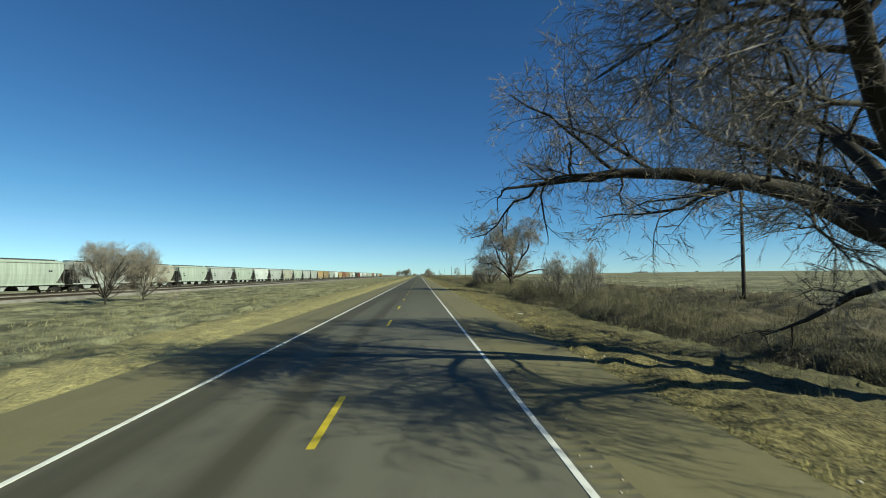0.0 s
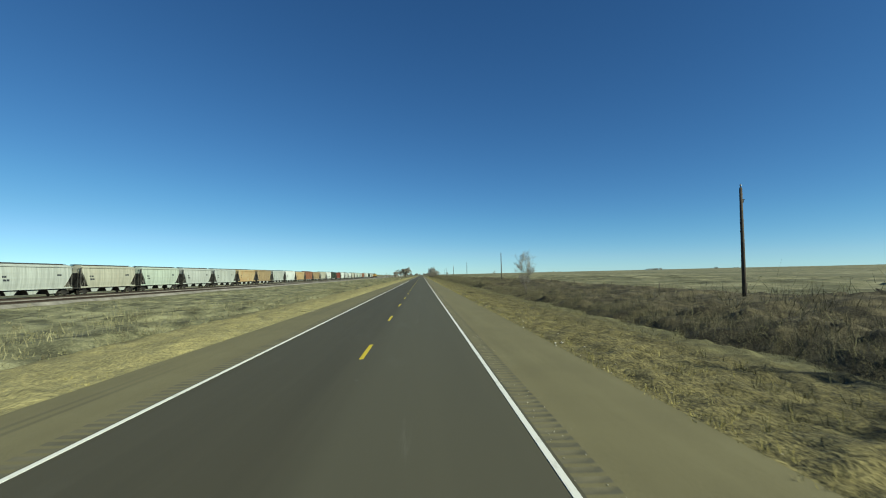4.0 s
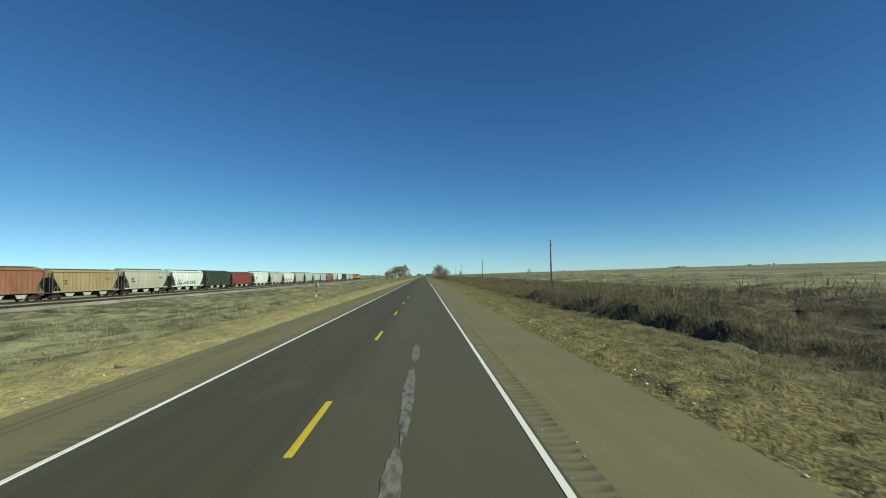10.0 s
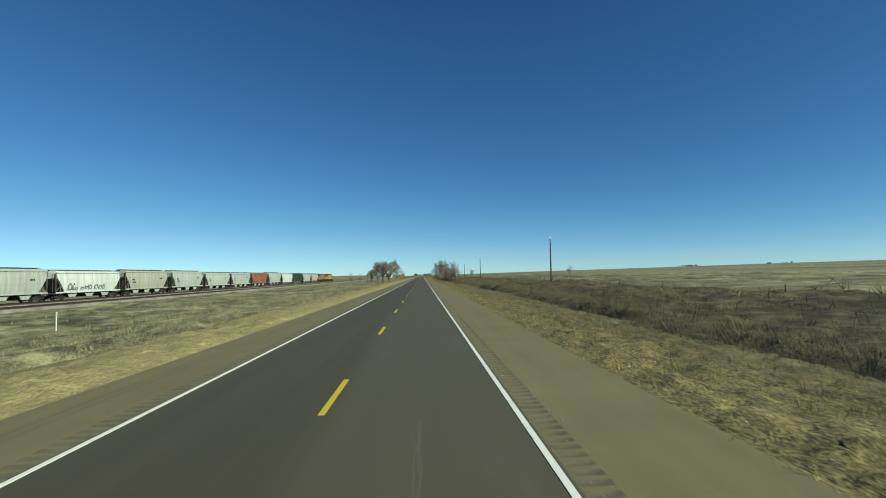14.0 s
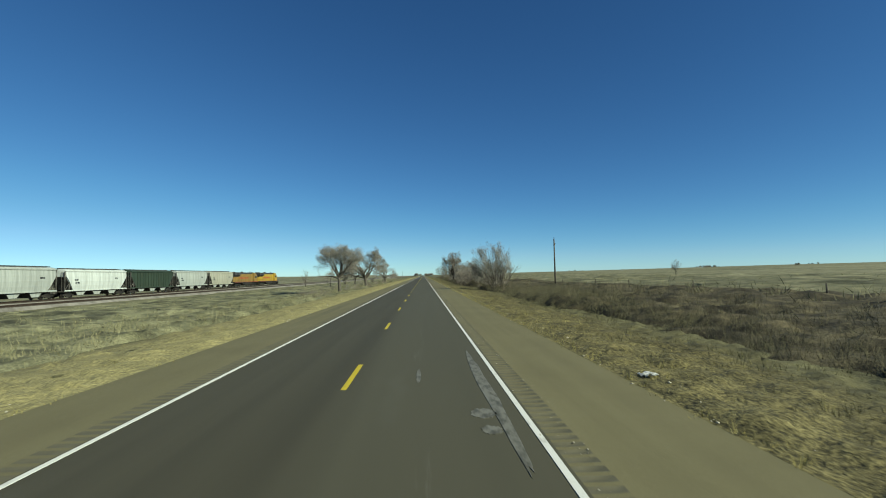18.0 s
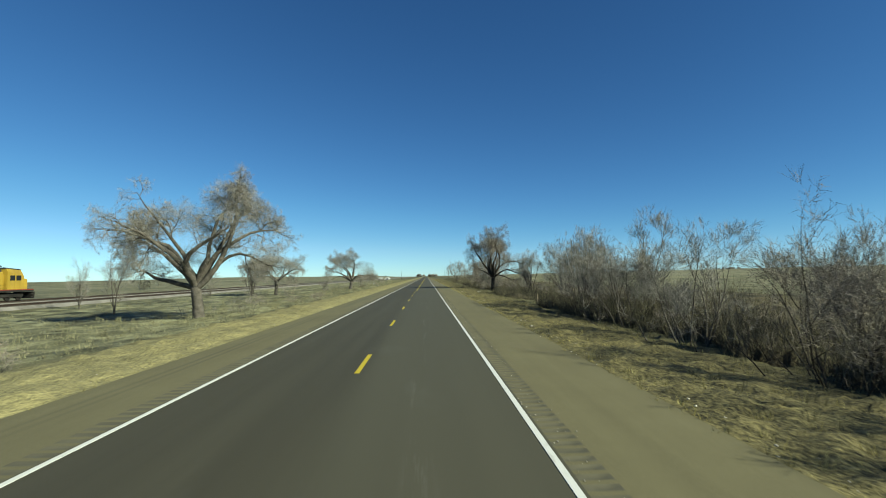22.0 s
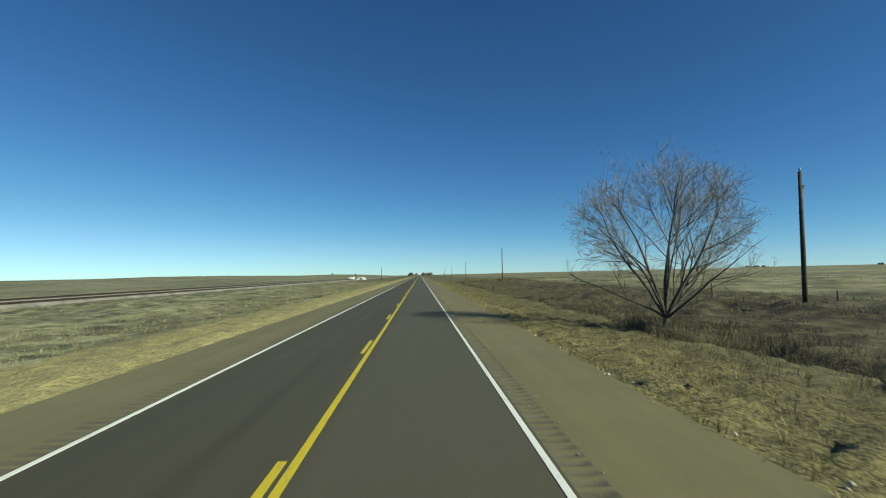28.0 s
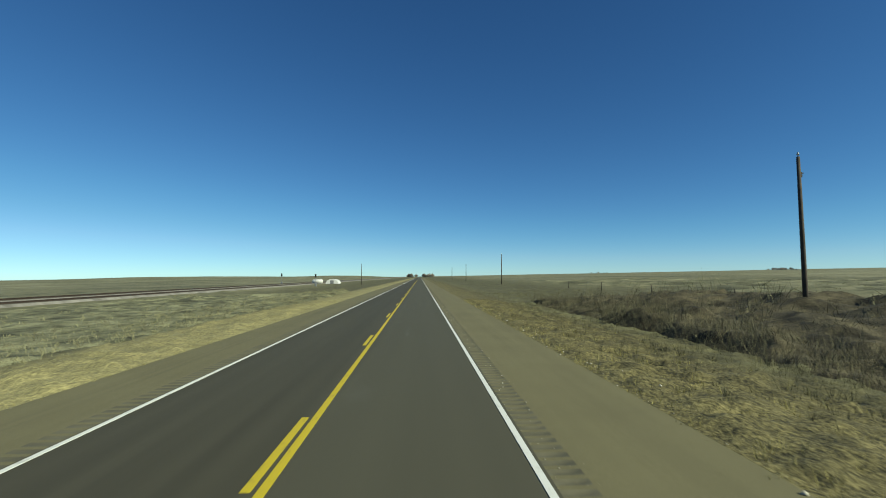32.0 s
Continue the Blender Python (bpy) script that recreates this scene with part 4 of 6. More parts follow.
def bare_tree(name, kind, h, w, seed, label, pale=False, twigs=2000, trunk_r=None, shift=0.0, limbs=()):
    """A leafless tree h high and w across: a trunk, limbs that branch three times inside an uneven dome, and sprays of fine twigs.
    limbs: for the large ones, each limb's way round (degrees), rise (degrees), length as part of the height, bend, and the slope at which it stops bending over."""
    nr, sp = np.random.default_rng(seed), SPECS[kind]
    th = h * sp["trunk"]
    tr = trunk_r or h * (0.009 if kind == "shrub" else 0.0095 if sp["trunk"] <= 0 else 0.014 if sp["trunk"] < 0.1 else 0.022)
    tree = tagged(new(name), label, "tree" if kind != "shrub" else "shrub")
    bark, twig = (PALE_BARK, PALE_TWIG) if pale else (BARK, TWIG)
    top = np.array([nr.normal() * 0.05 * th, nr.normal() * 0.05 * th, th])
    if th > 0:
        trunk = wander(nr, np.array([[0, 0, -0.4]]), top[None] + (0, 0, 0.4), np.array([th + 0.5]), 6, 0.04, 0.0)[0]
        top = trunk[-1]
        part("trunk", Shape().tube([tuple(p) for p in trunk], [tr * k for k in (1.6, 1.22, 1.06, 1.0, 0.97, 0.98, 0.9)], 12), bark, tree, smooth=True)
    crown = Crown(nr, sp, h, w, shift)
    # the limbs
    n = len(limbs) or sp["limbs"]
    if limbs:
        round_, rise, far, bend, least = (np.array(c, float) for c in zip(*((tuple(k) + (-2.0,))[:5] for k in limbs)))
        far = far * h
    else:
        round_ = np.degrees(np.arange(n) * 2.399963) + nr.normal(0, 14, n)
        rise = sp["rise"][0] + (sp["rise"][1] - sp["rise"][0]) * ((np.arange(n) + 0.5) / n) + nr.normal(0, 4, n)
        bend, far, least = np.full(n, sp["bend"]), None, -2.0
    az, el = np.radians(round_), np.radians(rise)
    d = np.stack([np.cos(az) * np.cos(el), np.sin(az) * np.cos(el), np.sin(el)], 1)
    p = np.repeat(top[None], n, 0)
    if th > 0:
        p[:, 2] -= th * 0.3 * nr.random(n) * (1 - np.sin(el))
    else:
        p = d * np.array([1, 1, 0]) * w * sp["stems"] * nr.uniform(0.3, 1.6, (n, 1)) + np.array([0, 0, -0.2])
    if far is None:
        far = np.maximum(crown.reach(p + d * h * 0.12, d) + h * 0.12, h * 0.3) * 0.96
    r1 = np.minimum(tr * (0.66 if th > 0 else 1.0), 0.034 * far) * nr.uniform(0.75, 1.05, n)
    L1 = wander(nr, p, d, far, 9 if h > 4 else 5, sp["wander"] * (0.62 if limbs and th > 0 else 0.8), bend, least)
    broad = bool(limbs) and kind in ("old", "spreading")       # long limbs that carry many short branches
    # two orders of branches, then fine stems
    many = np.maximum(3, np.round(far / far.mean() * (11 if kind == "slim" else 2 if h < 3.5 else 3 if kind == "shrub" else 6 if th <= 0 else 11 if broad else 7))).astype(int)
    p, d, l2, r2, o2 = sprout(nr, L1, r1, far, many, (0.32 if broad else 0.22 if th > 0 else 0.12, 1.0), sp["fork"], sp["up"], crown, 0.45 if broad or kind == "slim" else 0.6, 0.25 if broad else 0.2, 0.5 if broad else 0.7 if th > 0 else 1.0)
    L2 = wander(nr, p, d, l2, 6 if h > 4 else 4, sp["wander"], sp["bend"] * 0.7)
    many = np.maximum(1, np.round(l2 / l2.sum() * twigs / 34)).astype(int)
    p, d, l3, r3, o3 = sprout(nr, L2, r2, l2, many, (0.15, 1.0), sp["fork"], sp["up"] * 0.8, crown, 0.62, 0.3, 0.85)
    L3 = wander(nr, p, d, l3, 4, sp["wander"] * 1.1, -0.12 * sp["droop"])
    many = np.maximum(1, np.round(l3 / l3.sum() * twigs / 3.2)).astype(int)
    p, d, l4, r4, _ = sprout(nr, L3, r3, l3, many, (0.12, 1.0), sp["fork"], sp["up"] * 0.5, crown, 0.68, 0.4, 0.9)
    l4 = np.maximum(l4, 0.25)
    L4 = wander(nr, p, d, l4, 2, sp["wander"], -0.25 * sp["droop"])
    root3 = o2[o3]
    for i in range(n):
        pieces = [tubes(L1[i:i + 1], r1[i:i + 1], r1[i:i + 1] * 0.07, sp["sides"])]
        for lines, r, own, sides in ((L2, r2, o2, 5 if h > 6 else 3), (L3, r3, root3, 3)):
            k = own == i
            if k.any():
                pieces.append(tubes(lines[k], r[k], r[k] * 0.2, sides))
        me = tri_mesh("limb", *joined(pieces), bark)
        me.polygons.foreach_set("use_smooth", [True] * len(me.polygons))
        part("limb", me, None, tree)
    # twigs on the fine stems and at the branches' ends
    fine = 0.0042 + 0.00028 * h
    w4 = np.minimum(r4, fine * 1.8)[:, None]
    pieces = [ribbons(nr, L4[:, 0], L4[:, 1] - L4[:, 0], l4, w4, sp["droop"] * 0.5)]
    twigs = int(twigs * 0.72)
    share = l4 * (0.2 + (np.linalg.norm((L4[:, 2] - crown.mid) / (crown.flat, crown.flat, crown.top), axis=1) ** 2 if broad else 0.8))     # denser towards the outside
    k = nr.choice(len(L4), twigs, p=share / share.sum())
    u = nr.uniform(0.15, 1.0, twigs)[:, None]
    a, b, c = L4[k, 0], L4[k, 1], L4[k, 2]
    at = np.where(u < 0.5, a + (b - a) * u * 2, b + (c - b) * (u * 2 - 1))
    way = unit(c - a) + nr.normal(scale=0.5, size=(twigs, 3)) + np.array([0, 0, 0.15 - 0.6 * sp["droop"]])
    size = (0.014 * h + 0.34) * (0.75 if broad else 1.0) * (0.5 + nr.random(twigs))
    pieces.append(sprays(nr, at, way, size, fine, sp["droop"]))
    part("crown", tri_mesh("crown", *joined(pieces), twig), None, tree, "fine bare twigs")
    return tree


def plant(name, kind, x, y, h, w, label, pale=False, twigs=2000, turn=None, trunk_r=None, shift=0.0, limbs=()):
    plant.count += 1
    h += 0.45 if x > 13 and 4.5 < h < 12 else 0.0
    ob = bare_tree(name, kind, h, w, 100 + plant.count, label, pale, int(twigs * (1.1 if kind == "round" else 1.0 if h > 9 else 0.95 if h > 6.8 else 0.9 if h > 4.4 else 0.5)), trunk_r, shift, limbs)
    ob.matrix_basis = pose(x, y, land(x, y), 0, 0, 0 if limbs else (plant.count * 77) % 360 if turn is None else turn)
    return ob


plant.count = 0
OLD = "large bare cottonwood with thick spreading dark limbs beside the road"
SLIM = "slim bare young tree with upright grey branches in dry brush"
VASE = "bare multi-stemmed tree with upright dark stems in brush"
ROUND = "bare rounded tree fanning from a short trunk in brush"
SHRUBS = "dense bare grey-brown shrub thicket beside the road"
# right-hand side, in order along the road
plant("cottonwood_tree", "old", 15.8, 10.8, 16, 26, OLD, twigs=34000, trunk_r=0.7,
      limbs=((165, 63, 0.86, -0.115, -0.02), (166, 68, 0.8, -0.09, 0.3), (172, 70, 0.95, -0.03), (116, 60, 0.66, -0.15, -0.5), (102, 64, 0.5, -0.14, -0.3), (120, 74, 0.75, -0.03), (60, 58, 0.7, -0.06),
             (10, 54, 0.75, -0.08), (190, 78, 0.8, -0.02), (222, 62, 0.7, -0.08, 0.1), (300, 58, 0.7, -0.06)))
plant("cottonwood_tree", "spreading", 17.3, 81.0, 12.6, 17.2, OLD, twigs=40000, trunk_r=0.38,
      limbs=((178, 60, 0.84, -0.06, 0.0), (188, 46, 0.62, -0.09, -0.4), (165, 72, 0.78, -0.03), (95, 80, 0.7, -0.01), (10, 72, 0.78, -0.03), (352, 58, 0.8, -0.06, 0.0), (4, 44, 0.6, -0.1, -0.4), (40, 62, 0.68, -0.06), (275, 62, 0.68, -0.07), (215, 70, 0.7, -0.04)))
for x, y, h, w, kind in ((18.5, 60, 5.5, 3.4, "vase"), (19.2, 50, 6.5, 3.4, "slim"), (17.6, 64, 3.4, 2.8, "shrub"), (18.6, 57.6, 5.9, 2.4, "slim"),
                         (20.4, 57.5, 5.4, 2.6, "slim"), (22, 55, 5.7, 2.6, "slim"), (20.3, 120, 6.4, 5, "vase"), 
                         (17.0, 124, 6.5, 4.1, "vase"), (18.8, 129.6, 6.8, 3.4, "slim"), (16.6, 123, 5.6, 2.6, "slim"), (17.5, 121, 4.8, 2.4, "slim"),
                         (16.2, 185, 6.0, 3.4, "slim")):
    plant("bare_tree", kind, x, y, h, w, SLIM if kind == "slim" else VASE if kind == "vase" else ROUND if kind == "round" else SHRUBS, kind != "shrub" or x > 13.5, twigs=int(1500 + 550 * w))
plant("bare_tree", "round", 18.5, 113.8, 7.9, 9.2, ROUND, twigs=13000, shift=-0.4, turn=0)
plant("bare_tree", "vase", 15.7, 625.6, 8.6, 8.0, VASE, True, twigs=15000, trunk_r=0.13, shift=-0.9,
      limbs=((174, 48, 0.72, 0.05), (186, 60, 0.88, 0.02), (150, 68, 0.9, 0.02), (205, 76, 0.92, 0.0), (60, 78, 0.84, 0.0), (20, 68, 0.78, 0.02), (345, 58, 0.68, 0.03)))
for x, y, h, w, kind in ((16.2, 646, 5.7, 2.6, "slim"), (15, 655.5, 4.7, 2.4, "slim"), (16.0, 648.4, 5.3, 2.5, "slim"), (12.9, 671, 5.0, 7, "shrub"),
                         (12.9, 664, 4.7, 6.5, "shrub"), (12.4, 657, 4.1, 4.5, "shrub"), (13.6, 679, 5.2, 7, "shrub"), (16.6, 661.7, 5.1, 2.6, "slim")):
    plant("shrub_thicket" if kind == "shrub" else "bare_tree", kind, x, y, h, w, SLIM if kind == "slim" else VASE if kind == "vase" else ROUND if kind == "round" else SHRUBS, kind != "shrub" or x > 13.5, twigs=int(1500 + 600 * w))
for x, y, h, w, kind in ((15.9, 698.5, 7.2, 5, "vase"), (16.4, 688.5, 7.2, 3.4, "slim"), (14.3, 687, 5.6, 6, "shrub"), (17.1, 675, 5.3, 3.6, "vase"),
                         (14.2, 695.5, 6.6, 4.4, "vase"), (15.6, 692.8, 5.9, 2.4, "slim"), (16.6, 704.5, 5.6, 5, "shrub"), (19.5, 708.2, 5.9, 2.8, "slim"),
                         (18.6, 735, 7.6, 4.2, "vase"), (22.4, 731, 7.6, 8.6, "round"), (20.5, 722, 5.6, 3.8, "vase"), (34, 728.8, 6, 3.6, "vase"),
                         (18.4, 740.5, 5.3, 3.2, "slim"), (12.8, 771, 4.6, 4.6, "shrub"), (17.6, 800.6, 7.9, 10.4, "round"), (17.5, 788, 8.3, 5.2, "vase"),
                         (17.3, 783.9, 8.5, 3.4, "slim"), (17.8, 780.5, 7.4, 3.8, "vase"), (18.9, 778.6, 5.7, 1.7, "slim"), (19.7, 778.5, 6.0, 1.8, "slim"),
                         (18.4, 774.2, 6.7, 3.0, "vase"), (17.3, 806, 7.0, 4.0, "slim"), (17.0, 801.8, 7.4, 3.0, "slim"), (18.5, 770, 5.5, 3.4, "slim")):
    plant("shrub_thicket" if kind == "shrub" else "bare_tree", kind, x, y, h, w, SLIM if kind == "slim" else VASE if kind == "vase" else ROUND if kind == "round" else SHRUBS, kind != "shrub" or x > 13.5, twigs=int(1500 + 600 * w))
plant("cottonwood_tree", "spreading", 15.7, 758.0, 12.9, 15.4, OLD, twigs=40000, trunk_r=0.42,
      limbs=((178, 60, 0.76, -0.03, 0.1), (168, 70, 0.8, -0.02), (186, 50, 0.5, -0.06, -0.1), (130, 80, 0.72, -0.02), (25, 70, 0.74, -0.02), (4, 76, 0.82, -0.03, 0.2), (355, 57, 0.66, -0.05, -0.2), (8, 50, 0.46, -0.06, -0.1),
             (330, 64, 0.68, -0.04), (285, 66, 0.68, -0.06), (200, 66, 0.74, -0.03), (160, 56, 0.58, -0.07, -0.3)))
plant("bare_tree", "round", 14.5, 862.5, 9.2, 11.0, "wide bare rounded tree with many stems near the shoulder", True, twigs=8500)
plant("bare_tree", "slim", 91, 704, 5.4, 4.2, "small lone bare tree out on the prairie", twigs=2500)
# left-hand side, between road and railway
PALE = "pale grey bare tree between road and railway"
plant("bare_tree", "round", -37, 61.0, 8.4, 7.8, "grey-brown bare rounded tree between road and railway", False, 18000)
plant("bare_tree", "round", -37.2, 69.5, 8.0, 6.6, "grey-brown bare rounded tree between road and railway", False, 16000)
plant("elm_tree", "flat", -16.4, 643.5, 10.8, 11.6, "flat-topped bare pale tree on a clear trunk in straw grass", True, 24000, trunk_r=0.29, shift=0.4,
      limbs=((172, 60, 0.6, -0.01), (160, 68, 0.62, 0.0), (15, 58, 0.64, -0.01), (350, 66, 0.64, -0.01), (90, 70, 0.58, 0.0), (265, 68, 0.58, 0.0), (186, 32, 0.44, -0.05), (4, 32, 0.46, -0.06), (60, 56, 0.57, -0.01), (215, 58, 0.57, -0.01),
             (330, 50, 0.52, -0.02), (20, 46, 0.5, -0.02)))
plant("cottonwood_tree", "spreading", -17.3, 699.7, 12.6, 17.4, "large pale bare cottonwood with broad crown in straw grass", True, 38000, trunk_r=0.42, shift=0.6,
      limbs=((165, 66, 0.76, -0.05), (182, 48, 0.66, -0.06, -0.3), (140, 78, 0.72, 0.0), (40, 78, 0.74, -0.01), (10, 60, 0.78, -0.05), (354, 38, 0.86, -0.04, -0.2), (5, 46, 0.66, -0.1, -0.4), (80, 66, 0.66, -0.04), (285, 62, 0.66, -0.06), (200, 70, 0.72, -0.03),
             (178, 62, 0.74, -0.06), (320, 58, 0.7, -0.06)))
plant("bare_tree", "slim", -42.6, 721.5, 6.8, 3.4, PALE, True, 2500)
plant("bare_tree", "slim", -31.2, 710.5, 8, 4.4, PALE, True, 3000)
plant("bare_tree", "spreading", -29.4, 759, 12.6, 13.0, PALE, True, 24000, trunk_r=0.32)
plant("bare_tree", "vase", -33.5, 757, 9.4, 6.4, PALE, True, 9000)
plant("bare_tree", "slim", -41.5, 756, 6.5, 4.2, PALE, True, 2500)
plant("cottonwood_tree", "spreading", -17.6, 781.0, 10.6, 17.0, "pale rounded bare tree with drooping lower limbs", True, 34000, trunk_r=0.36,
      limbs=((0, 40, 0.8, -0.1, -0.3), (10, 60, 0.8, -0.08), (178, 40, 0.8, -0.1, -0.3), (170, 60, 0.8, -0.08), (150, 78, 0.74, -0.02), (40, 78, 0.74, -0.02), (90, 66, 0.66, -0.06), (270, 66, 0.66, -0.06), (320, 58, 0.66, -0.08), (220, 58, 0.66, -0.08)))
plant("bare_tree", "slim", -21.5, 829.5, 6.4, 4.8, PALE, True, 3500)
# shrubs at the feet of the left-hand trees
for x, y, h, w in ((-20.5, 648, 2.0, 4), (-14, 642, 1.5, 3), (-20, 705, 2.6, 5), (-15, 703, 2, 4), (-27, 763, 2.2, 5), (-32, 753, 2.4, 5), (-19.5, 785, 2, 4), (-21.5, 832, 1.6, 3), (-36, 66, 2.2, 5)):
    plant("low_shrub", "shrub", x, y, h, w, "low bare grey shrub at the foot of a tree", True, 1300)
for x, y, h, w in ((-19, 719, 1.2, 3.2), (-15.5, 721.5, 1.0, 2.6), (-13, 724, 0.9, 2.4), (-22.5, 726, 1.4, 3.4), (-24, 748, 1.3, 3.2), (-14.5, 733, 0.9, 2.4), (-13.2, 612, 1.0, 2.6), (-15.8, 617, 1.2, 3),
                   (-20, 628, 1.1, 3), (-14.2, 655, 1.0, 2.6), (-22, 668, 1.2, 3), (-13.6, 676, 0.9, 2.4), (-16, 789, 1.1, 2.8), (-25, 795, 1.2, 3), (-31, 64, 1.4, 3.4), (-34, 73, 1.2, 3)):
    plant("low_shrub", "shrub", x, y, h, w, "low dark winter shrub in straw grass", False, 1300)
for x, y, h, w in ((15.8, 623.5, 2.2, 4.5), (15.0, 629, 2.4, 4), (17, 635, 1.8, 4), (16, 650, 1.8, 4), (15.6, 683, 2.6, 4.5), (16.8, 678, 2.4, 4.5), (15.2, 691, 2.4, 4.5), (15.6, 700, 2.4, 4.5),
                   (17.5, 709, 2.2, 4), (18, 722, 1.9, 4), (19.5, 735, 2.2, 4.5), (17, 741, 2.0, 4), (16.5, 764, 2.4, 5), (18.5, 769, 2.6, 5), (16.8, 787, 2.2, 4.5), (17.5, 795, 2.4, 5),
                   (18.6, 805, 2.4, 5), (20.2, 811, 2.2, 5), (14.8, 865, 2.0, 5), (18.8, 116, 2.2, 5), (19.2, 53, 1.8, 4.5), (19.5, 62, 1.8, 4), (18.5, 127, 2.0, 5)):
    plant("low_shrub", "shrub", x, y, h, w, "low dark bare shrub in roadside brush", twigs=1300)
for x, y, h, w in ((16.2, 759, 2.2, 4.5), (17.8, 762, 3.0, 5), (15.6, 768, 2.0, 4), (20, 765, 3.0, 5), (15.0, 763, 1.5, 3.5), (19, 774, 2.8, 5), (16.4, 776, 2.4, 4.5), (21, 771, 3.0, 5), (16.8, 782, 2.2, 4.5), (19.5, 786, 2.6, 5)):
    plant("low_shrub", "shrub", x, y, h, w, "low dark bare shrub in roadside brush", twigs=2200)

# ---- poles, posts and signs ----


def utility_pole(h):
    pole = tagged(new("utility_pole"), "tall weathered wooden utility pole in the prairie", "utility pole", "line of utility poles")
    part("pole", Shape().tube([(0, 0, -0.6), (0, 0, h * 0.5), (0, 0, h)], [0.17, 0.145, 0.11], 10), POLE_WOOD, pole, smooth=True)
    part("insulator_pin", Shape().tube([(0, 0, h - 0.1), (0, 0, h + 0.16)], 0.03, 6), DARK_METAL, pole)
    ins = Shape().tube([(0, 0, h + 0.1), (0, 0, h + 0.16), (0, 0, h + 0.22), (0, 0, h + 0.3)], [0.05, 0.08, 0.06, 0.03], 8)
    part("insulator", ins, GALV, pole)
    part("bracket", Shape().box(0.1, 0.2, -0.05, 0.05, h - 1.25, h - 0.95).tube([(0.05, 0, h - 1.1), (0.34, 0, h - 1.0)], 0.025, 5), DARK_METAL, pole)
    return pole


proto = utility_pole(9.7)
for k, y in enumerate((38, 157.7, 276.7, 397.3, 515.5, 633.3, 756.5, 869.6, 989.1, 1110, 1229, 1348)):
    x = 32.0 if k == 6 else 28.2
    m = pose(x, y, land(x, y), 0, 0.4 * math.sin(k * 2.1), 0) @ Matrix.Diagonal((1, 1, 1.12 if k == 8 else 1, 1))
    if k == 0:
        proto.matrix_basis = m
    else:
        copy_thing(proto, m)
copy_thing(proto, pose(-26, 1189, land(-26, 1189)))


def fence_post(h):
    p = tagged(new("fence_post"), "thin grey weathered fence post in dry brush", "fence post", "posts of the field fence")
    part("post", Shape().tube([(0, 0, -0.4), (0, 0, h * 0.7), (0.01, 0, h)], [0.07, 0.065, 0.05], 7), POST_WOOD, p, smooth=True)
    return p


post = fence_post(1.55)
rng = random.Random(12)
first = True
for k in range(62):
    x, y = 31.5 + rng.gauss(0, 0.15), 45 + 16.5 * k + rng.gauss(0, 1.5)
    m = pose(x, y, land(x, y) - rng.uniform(0, 0.35), rng.gauss(0, 3), rng.gauss(0, 3), 0)
    if first:
        post.matrix_basis, first = m, False
    else:
        copy_thing(post, m)


def field_gate():
    """A wire-panel gate between two stout posts, with a braced corner and a rail on either side. x along the fence."""
    f = tagged(new("field_gate"), "closed wire panel gate between dark wooden fence posts", "gate")
    for x in (-1.7, 0.0, 4.8, 7.2, 9.6):
        part("gate_post", Shape().tube([(x, 0, -0.4), (x, 0, 0.9), (x + 0.01, 0, 1.75)], [0.1, 0.095, 0.085], 8), POST_WOOD, f, smooth=True)
    for a, b, z in ((-1.7, 0.0, 1.5), (4.8, 7.2, 1.45), (7.2, 9.6, 1.42)):
        part("fence_rail", Shape().tube([(a, 0.02, z), ((a + b) / 2, 0.02, z - 0.03), (b, 0.02, z + 0.03)], 0.055, 7), POST_WOOD, f, smooth=True)
    part("brace", Shape().tube([(-3.2, 0, -0.3), (-1.7, 0, 1.45)], 0.055, 7), POST_WOOD, f, smooth=True)
    panel = part("gate_panel", Shape().tube([(0.2, -0.08, 0.2), (4.5, -0.08, 0.2), (4.5, -0.08, 1.5), (0.2, -0.08, 1.5), (0.2, -0.08, 0.2)], 0.03, 6), DARK_METAL, f, "dark tubular gate frame")
    for z in np.arange(0.38, 1.45, 0.18):
        part("gate_bar", Shape().tube([(0.2, -0.08, float(z)), (4.5, -0.08, float(z))], 0.014, 5), DARK_METAL, panel)
    for x in np.arange(0.75, 4.4, 0.54):
        part("gate_wire", Shape().tube([(float(x), -0.08, 0.2), (float(x), -0.08, 1.5)], 0.012, 5), DARK_METAL, panel)
    return f


field_gate().matrix_basis = pose(32.8, 566, land(35, 566), 0, 0, 0)


def marker_post():
    m = tagged(new("marker_post"), "white plastic marker post near the railway", "marker post", "marker posts")
    part("post", Shape().box(-0.05, 0.05, -0.025, 0.025, -0.3, 1.45, 0.02), WHITE_PLASTIC, m)
    part("cap", Shape().box(-0.055, 0.055, -0.03, 0.03, 1.45, 1.62, 0.02), WHITE_PLASTIC, m)
    return m


mk = marker_post()
mk.matrix_basis = pose(-25.3, 456, land(-25.3, 456))
for x, y in ((-32, 454.5), (-20.5, 862)):
    copy_thing(mk, pose(x, y, land(x, y)))

